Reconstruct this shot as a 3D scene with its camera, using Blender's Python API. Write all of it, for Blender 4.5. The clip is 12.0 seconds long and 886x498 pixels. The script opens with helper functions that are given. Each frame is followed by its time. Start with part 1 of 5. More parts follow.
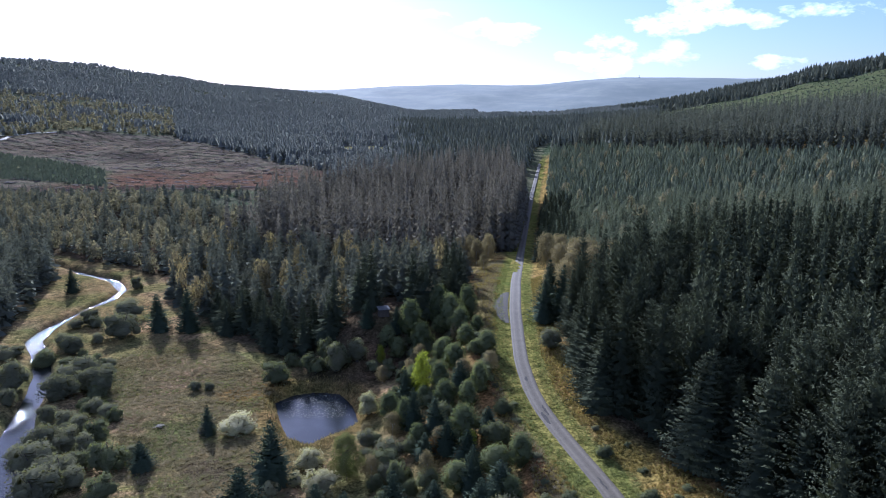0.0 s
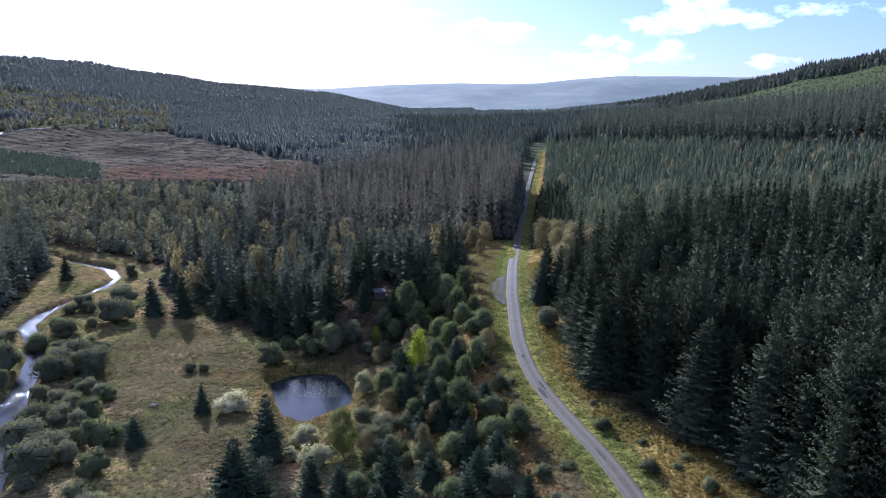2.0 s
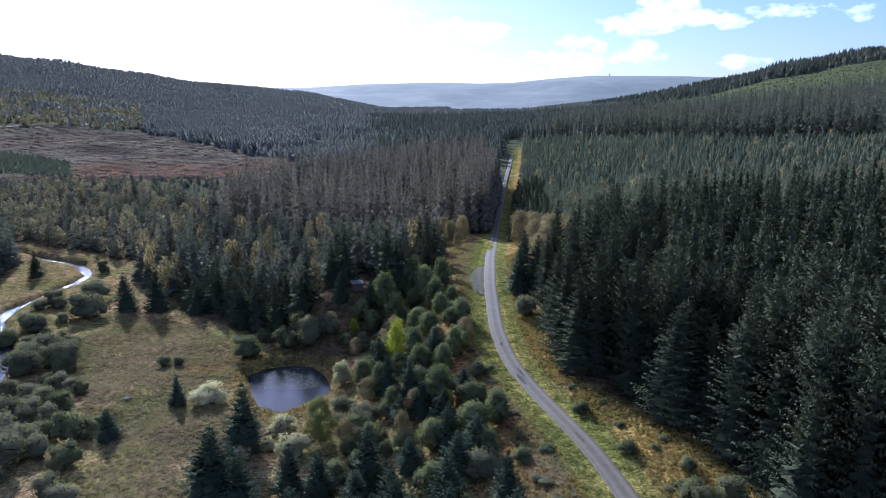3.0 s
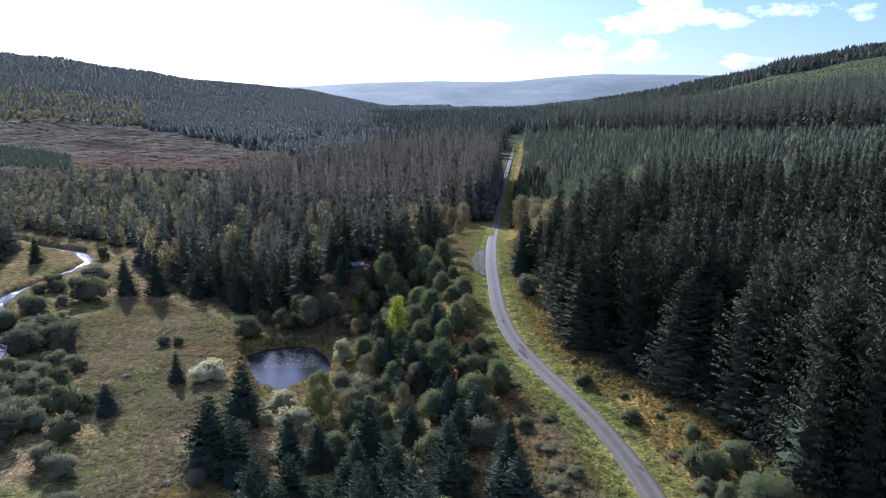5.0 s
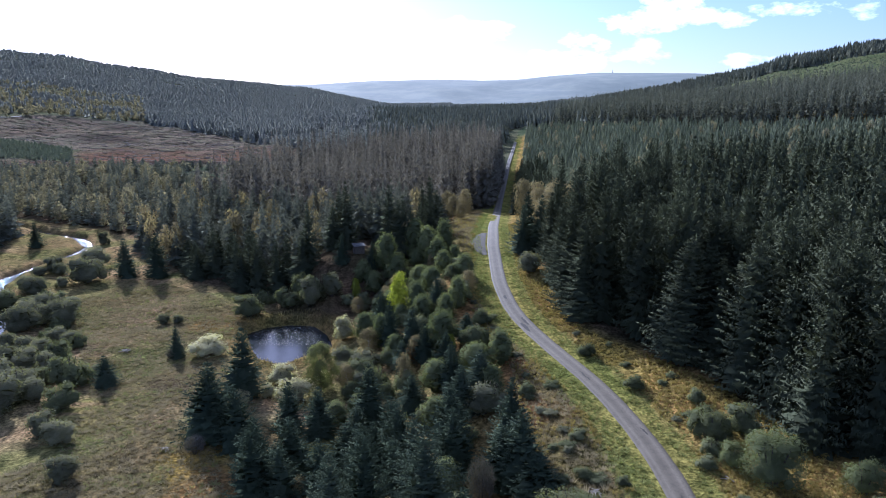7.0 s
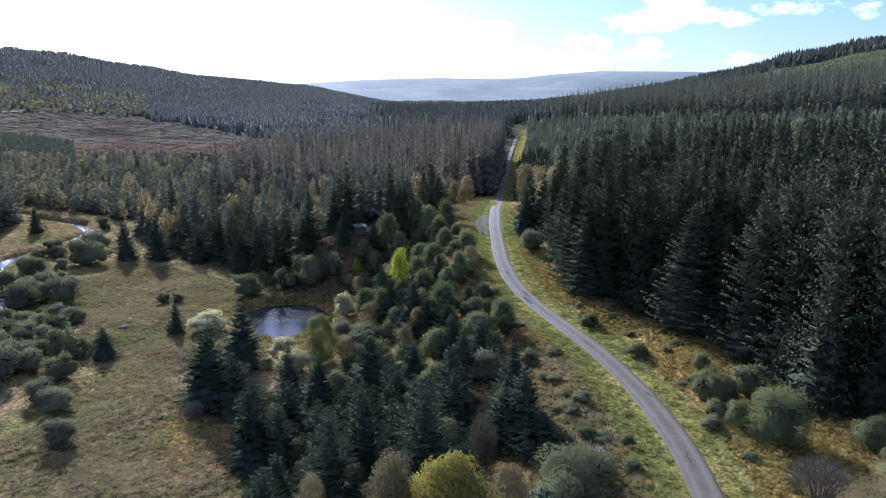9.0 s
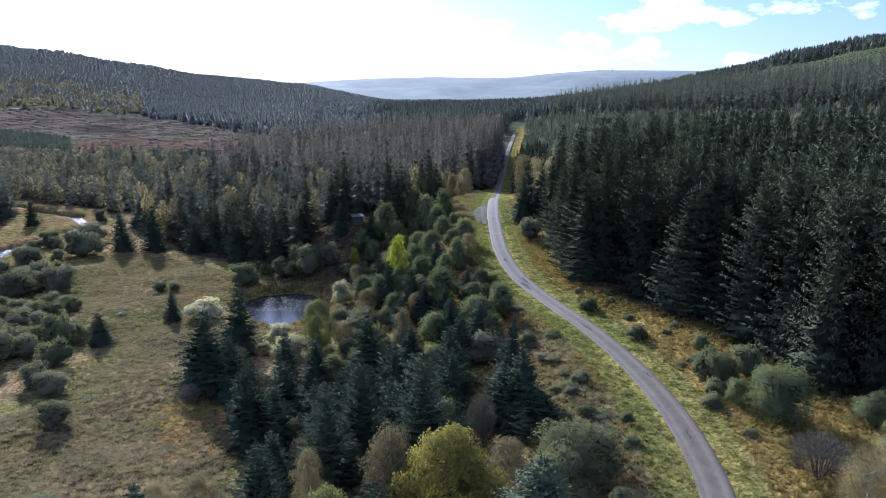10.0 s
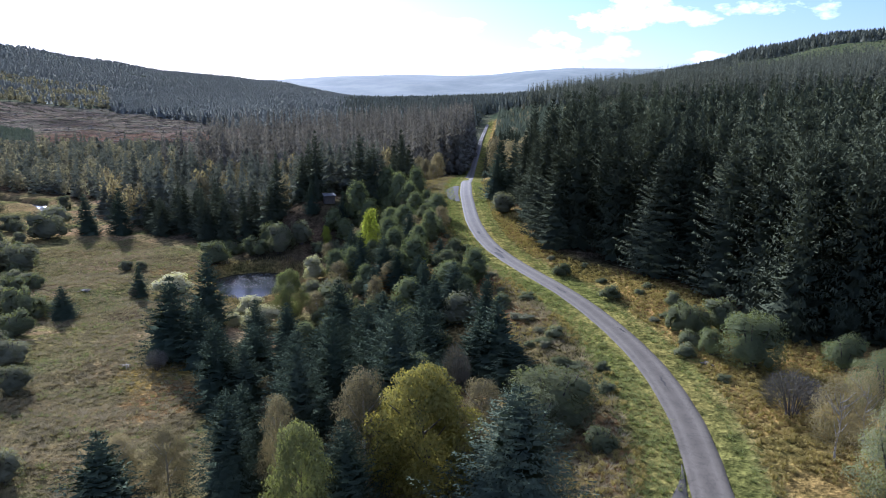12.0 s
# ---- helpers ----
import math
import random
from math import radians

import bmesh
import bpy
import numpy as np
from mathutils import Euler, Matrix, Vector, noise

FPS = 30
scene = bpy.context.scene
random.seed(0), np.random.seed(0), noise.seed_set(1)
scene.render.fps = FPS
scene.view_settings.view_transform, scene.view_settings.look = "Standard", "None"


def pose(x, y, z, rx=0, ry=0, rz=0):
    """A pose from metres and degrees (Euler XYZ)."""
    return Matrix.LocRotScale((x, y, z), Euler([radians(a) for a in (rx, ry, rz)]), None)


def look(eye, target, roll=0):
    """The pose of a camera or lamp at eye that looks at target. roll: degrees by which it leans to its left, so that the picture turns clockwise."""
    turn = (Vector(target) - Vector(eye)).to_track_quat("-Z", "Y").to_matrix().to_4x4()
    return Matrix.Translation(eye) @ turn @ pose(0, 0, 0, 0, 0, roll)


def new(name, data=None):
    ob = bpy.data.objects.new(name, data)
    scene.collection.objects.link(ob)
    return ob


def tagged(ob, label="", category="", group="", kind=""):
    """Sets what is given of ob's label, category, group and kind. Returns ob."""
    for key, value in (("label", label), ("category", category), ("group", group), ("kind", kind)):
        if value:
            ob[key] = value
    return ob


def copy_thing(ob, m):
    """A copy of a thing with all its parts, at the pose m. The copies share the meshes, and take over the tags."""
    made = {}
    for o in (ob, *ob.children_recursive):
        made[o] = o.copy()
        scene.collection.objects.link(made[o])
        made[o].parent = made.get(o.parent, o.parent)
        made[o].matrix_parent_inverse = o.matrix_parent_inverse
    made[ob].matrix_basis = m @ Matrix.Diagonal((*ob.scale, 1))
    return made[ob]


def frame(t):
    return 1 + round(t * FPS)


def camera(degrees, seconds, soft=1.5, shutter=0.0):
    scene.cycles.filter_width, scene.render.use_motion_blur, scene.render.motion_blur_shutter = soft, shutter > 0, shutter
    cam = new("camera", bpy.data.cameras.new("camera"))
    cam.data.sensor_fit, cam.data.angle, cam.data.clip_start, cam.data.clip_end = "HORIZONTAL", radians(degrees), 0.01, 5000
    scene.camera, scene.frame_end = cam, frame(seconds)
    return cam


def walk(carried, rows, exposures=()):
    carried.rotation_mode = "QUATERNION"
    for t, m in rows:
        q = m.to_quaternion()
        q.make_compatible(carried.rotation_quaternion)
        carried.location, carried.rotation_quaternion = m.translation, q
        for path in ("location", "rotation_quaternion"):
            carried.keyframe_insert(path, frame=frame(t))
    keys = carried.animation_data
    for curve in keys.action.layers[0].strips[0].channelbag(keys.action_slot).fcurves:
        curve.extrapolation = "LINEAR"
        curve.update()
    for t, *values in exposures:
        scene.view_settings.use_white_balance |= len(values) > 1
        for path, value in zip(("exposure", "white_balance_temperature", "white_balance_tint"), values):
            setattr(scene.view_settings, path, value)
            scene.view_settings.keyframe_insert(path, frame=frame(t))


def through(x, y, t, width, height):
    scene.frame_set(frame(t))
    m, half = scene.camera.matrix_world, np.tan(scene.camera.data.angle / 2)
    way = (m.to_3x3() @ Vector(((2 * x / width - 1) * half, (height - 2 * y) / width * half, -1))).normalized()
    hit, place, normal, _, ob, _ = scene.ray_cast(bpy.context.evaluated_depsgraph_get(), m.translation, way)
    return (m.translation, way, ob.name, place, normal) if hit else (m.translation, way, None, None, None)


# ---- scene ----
# the camera sinks straight down over the valley
cam = camera(66.0, 12.0, soft=0.9)
METRES, EYE, TILT, LEAN, TURN = 27.0, 58.0, -11.5, 0.0, 0.0
ROWS = [
    (0.0, 0.0, 0.0, 0.0, 0.0, -0.0, 0.0),
    (0.5, -0.0, 0.0079, -0.0394, 0.03, -0.0, -0.01),
    (1.0, -0.0003, 0.016, -0.0786, 0.07, -0.02, -0.01),
    (1.5, -0.0014, 0.0237, -0.1185, 0.1, -0.02, -0.01),
    (2.0, 0.0001, 0.0323, -0.1586, -0.3, -0.03, 0.07),
    (2.5, -0.0001, 0.0397, -0.198, -1.57, -0.06, 0.34),
    (3.0, -0.0034, 0.0458, -0.2369, -2.22, -0.07, 0.47),
    (5.0, -0.0033, 0.0824, -0.3943, -2.11, -0.12, 0.45),
    (5.5, -0.0026, 0.0918, -0.4353, -2.07, -0.13, 0.44),
    (6.0, -0.0032, 0.0991, -0.4762, -2.05, -0.15, 0.43),
    (6.5, -0.0029, 0.1067, -0.5172, -2.02, -0.17, 0.42),
    (7.0, -0.004, 0.1139, -0.5593, -2.0, -0.18, 0.41),
    (9.0, -0.0047, 0.1516, -0.7221, -1.88, -0.24, 0.36),
    (9.5, -0.0049, 0.1617, -0.7633, -1.95, -0.27, 0.36),
    (10.0, -0.0046, 0.1717, -0.8051, -2.05, -0.29, 0.39),
    (10.5, -0.0033, 0.1811, -0.8478, -2.46, -0.32, 0.47),
    (11.0, -0.0027, 0.1896, -0.89, -2.97, -0.36, 0.58),
    (11.5, -0.0009, 0.1973, -0.9334, -3.62, -0.39, 0.71),
    (12.0, -0.0017, 0.2046, -0.9781, -4.27, -0.43, 0.85),
]
walk(cam, [(t, pose(0, 0, EYE, TILT, LEAN, TURN) @ pose(METRES * x, METRES * y, METRES * z, 90 + pitch, roll, yaw)) for t, x, y, z, yaw, pitch, roll in ROWS],
     exposures=[(0.0, 1.13, 4800.0, 20.0), (12.0, 1.34, 4900.0, 19.0)])

# ---- light ----
SUN_AZ, SUN_EL = -22.8, 26.5
world = bpy.data.worlds.new("world")
scene.world = world
world.use_nodes = True
wt = world.node_tree
wt.nodes.clear()


def wnode(kind, **inputs):
    n = wt.nodes.new(kind)
    for k, v in inputs.items():
        n.inputs[int(k[1:])].default_value = v
    return n


def wmath(op, a, b=None, c=None, clamp=False):
    n = wt.nodes.new("ShaderNodeMath")
    n.operation, n.use_clamp = op, clamp
    for i, v in enumerate((a, b, c)):
        if v is None:
            continue
        if isinstance(v, (int, float)):
            n.inputs[i].default_value = v
        else:
            wt.links.new(v, n.inputs[i])
    return n.outputs[0]


sky = wt.nodes.new("ShaderNodeTexSky")
sky.sky_type, sky.sun_disc = "NISHITA", False
sky.sun_elevation, sky.sun_rotation = radians(SUN_EL), radians(SUN_AZ)
sky.air_density, sky.dust_density, sky.ozone_density, sky.altitude = 1.0, 1.0, 2.0, 200
# fair-weather clouds over the far end of the valley: azimuth, elevation, half width, half height, strength
CLOUDS = [(0.315, 0.112, 0.05, 0.016, 1.0), (0.355, 0.128, 0.045, 0.02, 1.0), (0.38, 0.12, 0.025, 0.012, 0.8), (0.49, 0.122, 0.06, 0.009, 0.85), (0.425, 0.111, 0.022, 0.01, 0.75),
          (0.226, 0.077, 0.04, 0.02, 0.9), (0.235, 0.06, 0.025, 0.012, 0.8), (0.30, 0.07, 0.035, 0.013, 0.6), (0.315, 0.085, 0.025, 0.01, 0.5), (0.08, 0.108, 0.05, 0.016, 0.8),
          (0.172, 0.073, 0.02, 0.008, 0.7), (0.442, 0.058, 0.03, 0.011, 0.8), (-0.035, 0.132, 0.04, 0.009, 0.6), (0.565, 0.115, 0.018, 0.01, 0.85), (0.8, 0.16, 0.08, 0.02, 0.8), (-0.9, 0.2, 0.1, 0.03, 0.8)]
coord = wt.nodes.new("ShaderNodeTexCoord")
sep = wt.nodes.new("ShaderNodeSeparateXYZ")
wt.links.new(coord.outputs["Generated"], sep.inputs[0])
az = wmath("ARCTAN2", sep.outputs[0], sep.outputs[1])
el = wmath("ARCSINE", sep.outputs[2])
puff = wt.nodes.new("ShaderNodeTexNoise")
puff.inputs["Scale"].default_value, puff.inputs["Detail"].default_value, puff.inputs["Roughness"].default_value = 26.0, 7.0, 0.6
stretch = wt.nodes.new("ShaderNodeMapping")
stretch.inputs["Scale"].default_value = (1, 1, 2.2)
wt.links.new(coord.outputs["Generated"], stretch.inputs[0])
wt.links.new(stretch.outputs[0], puff.inputs["Vector"])
total = None
for a0, e0, wa, we, power in CLOUDS:
    u = wmath("DIVIDE", wmath("SUBTRACT", az, a0), wa)
    v = wmath("DIVIDE", wmath("SUBTRACT", el, e0), we)
    q = wmath("ADD", wmath("MULTIPLY", u, u), wmath("MULTIPLY", v, v))
    edge = wmath("SUBTRACT", wmath("MULTIPLY", puff.outputs["Fac"], 5.4), wmath("ADD", wmath("MULTIPLY", q, 0.8), 1.75))
    m = wmath("MULTIPLY", wmath("MULTIPLY", edge, 0.75, clamp=True), power)
    total = m if total is None else wmath("MAXIMUM", total, m)
# broken cloud added to the unseen sky as fill light, flattened towards the horizon
lift = wmath("ADD", wmath("MAXIMUM", sep.outputs[2], 0.0), 0.12)
plane = wt.nodes.new("ShaderNodeCombineXYZ")
wt.links.new(wmath("DIVIDE", sep.outputs[0], lift), plane.inputs[0])
wt.links.new(wmath("DIVIDE", sep.outputs[1], lift), plane.inputs[1])
field = wt.nodes.new("ShaderNodeTexNoise")
field.inputs["Scale"].default_value, field.inputs["Detail"].default_value, field.inputs["Roughness"].default_value = 0.9, 6.0, 0.58
wt.links.new(plane.outputs[0], field.inputs["Vector"])
cover = wmath("MULTIPLY", wmath("SUBTRACT", field.outputs["Fac"], 0.48), 9.0, clamp=True)
high = wmath("MULTIPLY", wmath("SUBTRACT", el, 0.19), 9.0, clamp=True)
total = wmath("MAXIMUM", wmath("MAXIMUM", total, 0.03), wmath("MULTIPLY", wmath("MULTIPLY", cover, high), 0.55))
mix = wt.nodes.new("ShaderNodeMixRGB")
mix.inputs[2].default_value = (14.0, 14.2, 14.6, 1)
wt.links.new(total, mix.inputs[0])
clear = wt.nodes.new("ShaderNodeMixRGB")
clear.blend_type = "MULTIPLY"
clear.inputs[0].default_value, clear.inputs[2].default_value = 1.0, (0.86, 0.85, 1.0, 1)
wt.links.new(sky.outputs[0], clear.inputs[1])
wt.links.new(clear.outputs[0], mix.inputs[1])
bg = wt.nodes.new("ShaderNodeBackground")
bg.inputs["Strength"].default_value = 0.062
out = wt.nodes.new("ShaderNodeOutputWorld")
wt.links.new(mix.outputs[0], bg.inputs[0])
wt.links.new(bg.outputs[0], out.inputs[0])

sun = new("sun", bpy.data.lights.new("sun", "SUN"))
sun.data.energy, sun.data.angle, sun.data.color = 5.0, radians(0.53), (1.0, 0.92, 0.80)
sa, se = radians(SUN_AZ), radians(SUN_EL)
sun.matrix_world = look((math.sin(sa) * math.cos(se) * 300, math.cos(sa) * math.cos(se) * 300, math.sin(se) * 300), (0, 0, 0))

# ---- materials ----
def shader(name):
    m = bpy.data.materials.new(name)
    m.use_nodes = True
    t = m.node_tree
    p = t.nodes["Principled BSDF"]
    return m, t, p


def node(t, kind, links=(), **values):
    n = t.nodes.new(kind)
    for k, v in values.items():
        n.inputs[k.replace("_", " ")].default_value = v
    for key, sock in links:
        t.links.new(sock, n.inputs[key])
    return n


def ramp(t, fac, stops):
    n = t.nodes.new("ShaderNodeValToRGB")
    while len(n.color_ramp.elements) < len(stops):
        n.color_ramp.elements.new(0.5)
    for e, (pos, col) in zip(n.color_ramp.elements, stops):
        e.position, e.color = pos, (*col, 1)
    t.links.new(fac, n.inputs[0])
    return n.outputs[0]


def blend(t, kind, fac, a, b):
    n = t.nodes.new("ShaderNodeMixRGB")
    n.blend_type = kind
    for i, v in enumerate((fac, a, b)):
        if isinstance(v, (int, float)):
            n.inputs[i].default_value = v
        elif isinstance(v, tuple):
            n.inputs[i].default_value = (*v, 1)
        else:
            t.links.new(v, n.inputs[i])
    return n.outputs[0]


def calc(t, op, a, b, clamp=False):
    n = t.nodes.new("ShaderNodeMath")
    n.operation, n.use_clamp = op, clamp
    for i, v in enumerate((a, b)):
        if isinstance(v, (int, float)):
            n.inputs[i].default_value = v
        else:
            t.links.new(v, n.inputs[i])
    return n.outputs[0]


def place(t):
    return t.nodes.new("ShaderNodeNewGeometry").outputs["Position"]


def foliage(name, dark, mid, light, through=0.3, rough=0.8, gloss=0.0, sheen=0.0, spot=0.3, glow=(1.25, 1.3, 0.6)):
    """Leaves or needles: they differ tree by tree and spray by spray, and let some light through."""
    m, t, p = shader(name)
    tree = calc(t, "FRACT", calc(t, "ADD", node(t, "ShaderNodeObjectInfo").outputs["Random"], attribute(t, "tint")), 0)
    leaf = t.nodes.new("ShaderNodeNewGeometry").outputs["Random Per Island"]
    grain = node(t, "ShaderNodeTexNoise", [("Vector", place(t))], Scale=0.9, Detail=4.0).outputs["Fac"]
    fac = calc(t, "ADD", calc(t, "MULTIPLY", tree, 0.45), calc(t, "ADD", calc(t, "MULTIPLY", leaf, spot), calc(t, "MULTIPLY", grain, 0.65 - spot)))
    col = ramp(t, fac, [(0.15, dark), (0.55, mid), (0.95, light)])
    t.links.new(col, p.inputs["Base Color"])
    p.inputs["Roughness"].default_value = rough
    p.inputs["Specular IOR Level"].default_value = gloss
    p.inputs["Sheen Weight"].default_value, p.inputs["Sheen Roughness"].default_value = sheen, 0.6
    p.inputs["Sheen Tint"].default_value = (0.86, 0.93, 1.0, 1)
    tr = node(t, "ShaderNodeBsdfTranslucent", [("Color", blend(t, "MULTIPLY", 1.0, col, glow))])
    mx = node(t, "ShaderNodeMixShader", [(1, p.outputs[0]), (2, tr.outputs[0])])
    mx.inputs[0].default_value = through
    t.links.new(mx.outputs[0], t.nodes["Material Output"].inputs[0])
    return m


def attribute(t, name):
    n = t.nodes.new("ShaderNodeAttribute")
    n.attribute_name = name
    return n.outputs["Fac"]


def bark(name, a, b):
    m, t, p = shader(name)
    streak = node(t, "ShaderNodeMapping", [("Vector", place(t))])
    streak.inputs["Scale"].default_value = (6, 6, 1.2)
    n = node(t, "ShaderNodeTexNoise", [("Vector", streak.outputs[0])], Scale=3.0, Detail=6.0).outputs["Fac"]
    t.links.new(ramp(t, n, [(0.3, a), (0.7, b)]), p.inputs["Base Color"])
    p.inputs["Roughness"].default_value = 0.9
    bump = node(t, "ShaderNodeBump", [("Height", n)], Strength=0.5)
    t.links.new(bump.outputs[0], p.inputs["Normal"])
    return m


NEEDLE = foliage("spruce_needles", (0.038, 0.043, 0.028), (0.059, 0.067, 0.042), (0.088, 0.097, 0.061), 0.14, spot=0.2, glow=(1.12, 1.12, 0.8))
NEEDLE_BLUE = foliage("bluish_needles", (0.037, 0.049, 0.032), (0.06, 0.077, 0.051), (0.098, 0.118, 0.078), 0.12, spot=0.16, glow=(1.05, 1.1, 0.85))
# lighter copy of the spruce needles, with the valley's haze in its colour
NEEDLE_HAZED = foliage("hazed_needles", (0.0744, 0.0792, 0.06), (0.1176, 0.1236, 0.0936), (0.168, 0.1728, 0.1296), 0.24, spot=0.16, glow=(1.1, 1.08, 0.85))
NEEDLE_BROWN = foliage("browned_needles", (0.0675, 0.0645, 0.0525), (0.138, 0.129, 0.1035), (0.2475, 0.222, 0.174), 0.26, spot=0.14, glow=(1.1, 1.05, 0.85))
NEEDLE_YOUNG = foliage("young_needles", (0.0966, 0.1071, 0.0735), (0.1428, 0.1575, 0.105), (0.1943, 0.21, 0.1386), 0.28, spot=0.18, glow=(1.08, 1.08, 0.85))
# far slopes: distance haze is painted into these pale needles
NEEDLE_FAR_HAZED = foliage("hazed_far_needles", (0.15, 0.158, 0.148), (0.185, 0.194, 0.18), (0.22, 0.23, 0.21), 0.6, spot=0.04, glow=(1.08, 1.06, 0.9))
WILLOW = foliage("willow_leaves", (0.0837, 0.0842, 0.052), (0.135, 0.133, 0.0832), (0.204, 0.196, 0.125), 0.38, spot=0.22)
WILLOW_GREY = foliage("grey_willow_leaves", (0.0739, 0.0792, 0.0434), (0.118, 0.125, 0.067), (0.188, 0.19, 0.11), 0.38, spot=0.24)
OLIVE = foliage("olive_leaves", (0.12, 0.112, 0.072), (0.185, 0.17, 0.108), (0.26, 0.232, 0.146), 0.45, glow=(1.12, 1.08, 0.78))
GREEN = foliage("broad_leaves", (0.0693, 0.081, 0.0418), (0.112, 0.125, 0.0626), (0.177, 0.187, 0.0919), 0.36, spot=0.2)
LIME = foliage("lime_leaves", (0.17, 0.2, 0.03), (0.29, 0.31, 0.045), (0.4, 0.39, 0.07), 0.5, spot=0.22)
AMBER = foliage("autumn_leaves", (0.115, 0.1, 0.056), (0.185, 0.158, 0.088), (0.28, 0.23, 0.12), 0.4, spot=0.22, glow=(1.15, 1.1, 0.75))
TURNING = foliage("turning_leaves", (0.095, 0.1, 0.036), (0.18, 0.168, 0.05), (0.36, 0.295, 0.07), 0.45, spot=0.2, glow=(1.2, 1.15, 0.6))
YELLOWGREEN = foliage("fresh_leaves", (0.08, 0.088, 0.042), (0.135, 0.14, 0.06), (0.22, 0.215, 0.09), 0.4, spot=0.16)
RUST = foliage("rust_leaves", (0.10, 0.045, 0.018), (0.20, 0.085, 0.025), (0.30, 0.14, 0.04), 0.42)
CREAM = foliage("pale_leaves", (0.22, 0.206, 0.127), (0.4, 0.37, 0.236), (0.6, 0.549, 0.38), 0.45)
HEATHER = foliage("heather_and_brash", (0.085, 0.074, 0.068), (0.144, 0.124, 0.112), (0.22, 0.195, 0.175), 0.15)
TWIG = foliage("bare_twigs", (0.07, 0.062, 0.052), (0.115, 0.103, 0.086), (0.18, 0.165, 0.14), 0.1)
GRASS = foliage("grass_blades", (0.11, 0.09, 0.05), (0.172, 0.14, 0.08), (0.262, 0.217, 0.13), 0.35)
GRASS_GREEN = foliage("green_grass_blades", (0.096, 0.106, 0.036), (0.146, 0.157, 0.052), (0.23, 0.238, 0.088), 0.38)
BRACKEN = foliage("bracken_fronds", (0.15, 0.116, 0.04), (0.248, 0.192, 0.064), (0.345, 0.278, 0.1), 0.42)
BARK = bark("spruce_bark", (0.03, 0.024, 0.019), (0.08, 0.064, 0.052))
BARK_PALE = bark("birch_bark", (0.10, 0.085, 0.07), (0.42, 0.40, 0.36))


def ground_cover():
    """Grass, heather, litter and far forest: the cover's colour lies on the sheet, broken up by tufts and patches."""
    m, t, p = shader("ground_cover")
    at = t.nodes.new("ShaderNodeAttribute")
    at.attribute_name = "cover"
    pos = place(t)
    fine = node(t, "ShaderNodeTexNoise", [("Vector", pos)], Scale=2.2, Detail=8.0, Roughness=0.7).outputs["Fac"]
    tuft = node(t, "ShaderNodeTexNoise", [("Vector", pos)], Scale=0.55, Detail=5.0, Roughness=0.6).outputs["Fac"]
    patch = node(t, "ShaderNodeTexNoise", [("Vector", pos)], Scale=0.09, Detail=4.0).outputs["Fac"]
    broad = node(t, "ShaderNodeTexNoise", [("Vector", pos)], Scale=0.012, Detail=5.0).outputs["Fac"]
    a = blend(t, "MULTIPLY", 1.0, at.outputs["Color"], ramp(t, fine, [(0.32, (0.42, 0.42, 0.4)), (0.68, (1.52, 1.5, 1.45))]))
    b = blend(t, "MULTIPLY", 1.0, a, ramp(t, tuft, [(0.32, (0.42, 0.46, 0.44)), (0.68, (1.5, 1.42, 1.32))]))
    c = blend(t, "MULTIPLY", 1.0, b, ramp(t, patch, [(0.3, (0.72, 0.85, 0.7)), (0.7, (1.25, 1.12, 1.1))]))
    d = blend(t, "MULTIPLY", 1.0, c, ramp(t, broad, [(0.3, (0.85, 0.9, 0.9)), (0.7, (1.12, 1.08, 1.0))]))
    t.links.new(d, p.inputs["Base Color"])
    p.inputs["Roughness"].default_value = 0.9
    p.inputs["Specular IOR Level"].default_value = 0.0
    b1 = node(t, "ShaderNodeBump", [("Height", fine)], Strength=0.8, Distance=0.25)
    b2 = node(t, "ShaderNodeBump", [("Height", tuft), ("Normal", b1.outputs[0])], Strength=0.9, Distance=0.6)
    t.links.new(b2.outputs[0], p.inputs["Normal"])
    return m


def asphalt():
    m, t, p = shader("worn_asphalt")
    pos = place(t)
    chip = node(t, "ShaderNodeTexNoise", [("Vector", pos)], Scale=28.0, Detail=6.0).outputs["Fac"]
    stain = node(t, "ShaderNodeTexNoise", [("Vector", pos)], Scale=0.35, Detail=6.0, Roughness=0.65).outputs["Fac"]
    lane = attribute(t, "wear")
    col = ramp(t, calc(t, "ADD", calc(t, "MULTIPLY", lane, 0.55), calc(t, "MULTIPLY", stain, 0.6)),
               [(0.2, (0.058, 0.047, 0.034)), (0.55, (0.094, 0.079, 0.058)), (0.9, (0.132, 0.112, 0.083))])
    col = blend(t, "MULTIPLY", 1.0, col, ramp(t, chip, [(0.3, (0.75, 0.75, 0.75)), (0.7, (1.2, 1.2, 1.2))]))
    seam = node(t, "ShaderNodeTexNoise", [("Vector", pos)], Scale=0.6, Detail=9.0, Roughness=0.7).outputs["Fac"]
    line = calc(t, "ABSOLUTE", calc(t, "SUBTRACT", seam, 0.5), 0)
    col = blend(t, "MULTIPLY", 1.0, col, ramp(t, line, [(0.0, (0.55, 0.55, 0.55)), (0.012, (1, 1, 1))]))
    t.links.new(col, p.inputs["Base Color"])
    p.inputs["Specular IOR Level"].default_value = 0.2
    p.inputs["Roughness"].default_value = 0.8
    bump = node(t, "ShaderNodeBump", [("Height", chip)], Strength=0.4, Distance=0.02)
    t.links.new(bump.outputs[0], p.inputs["Normal"])
    return m


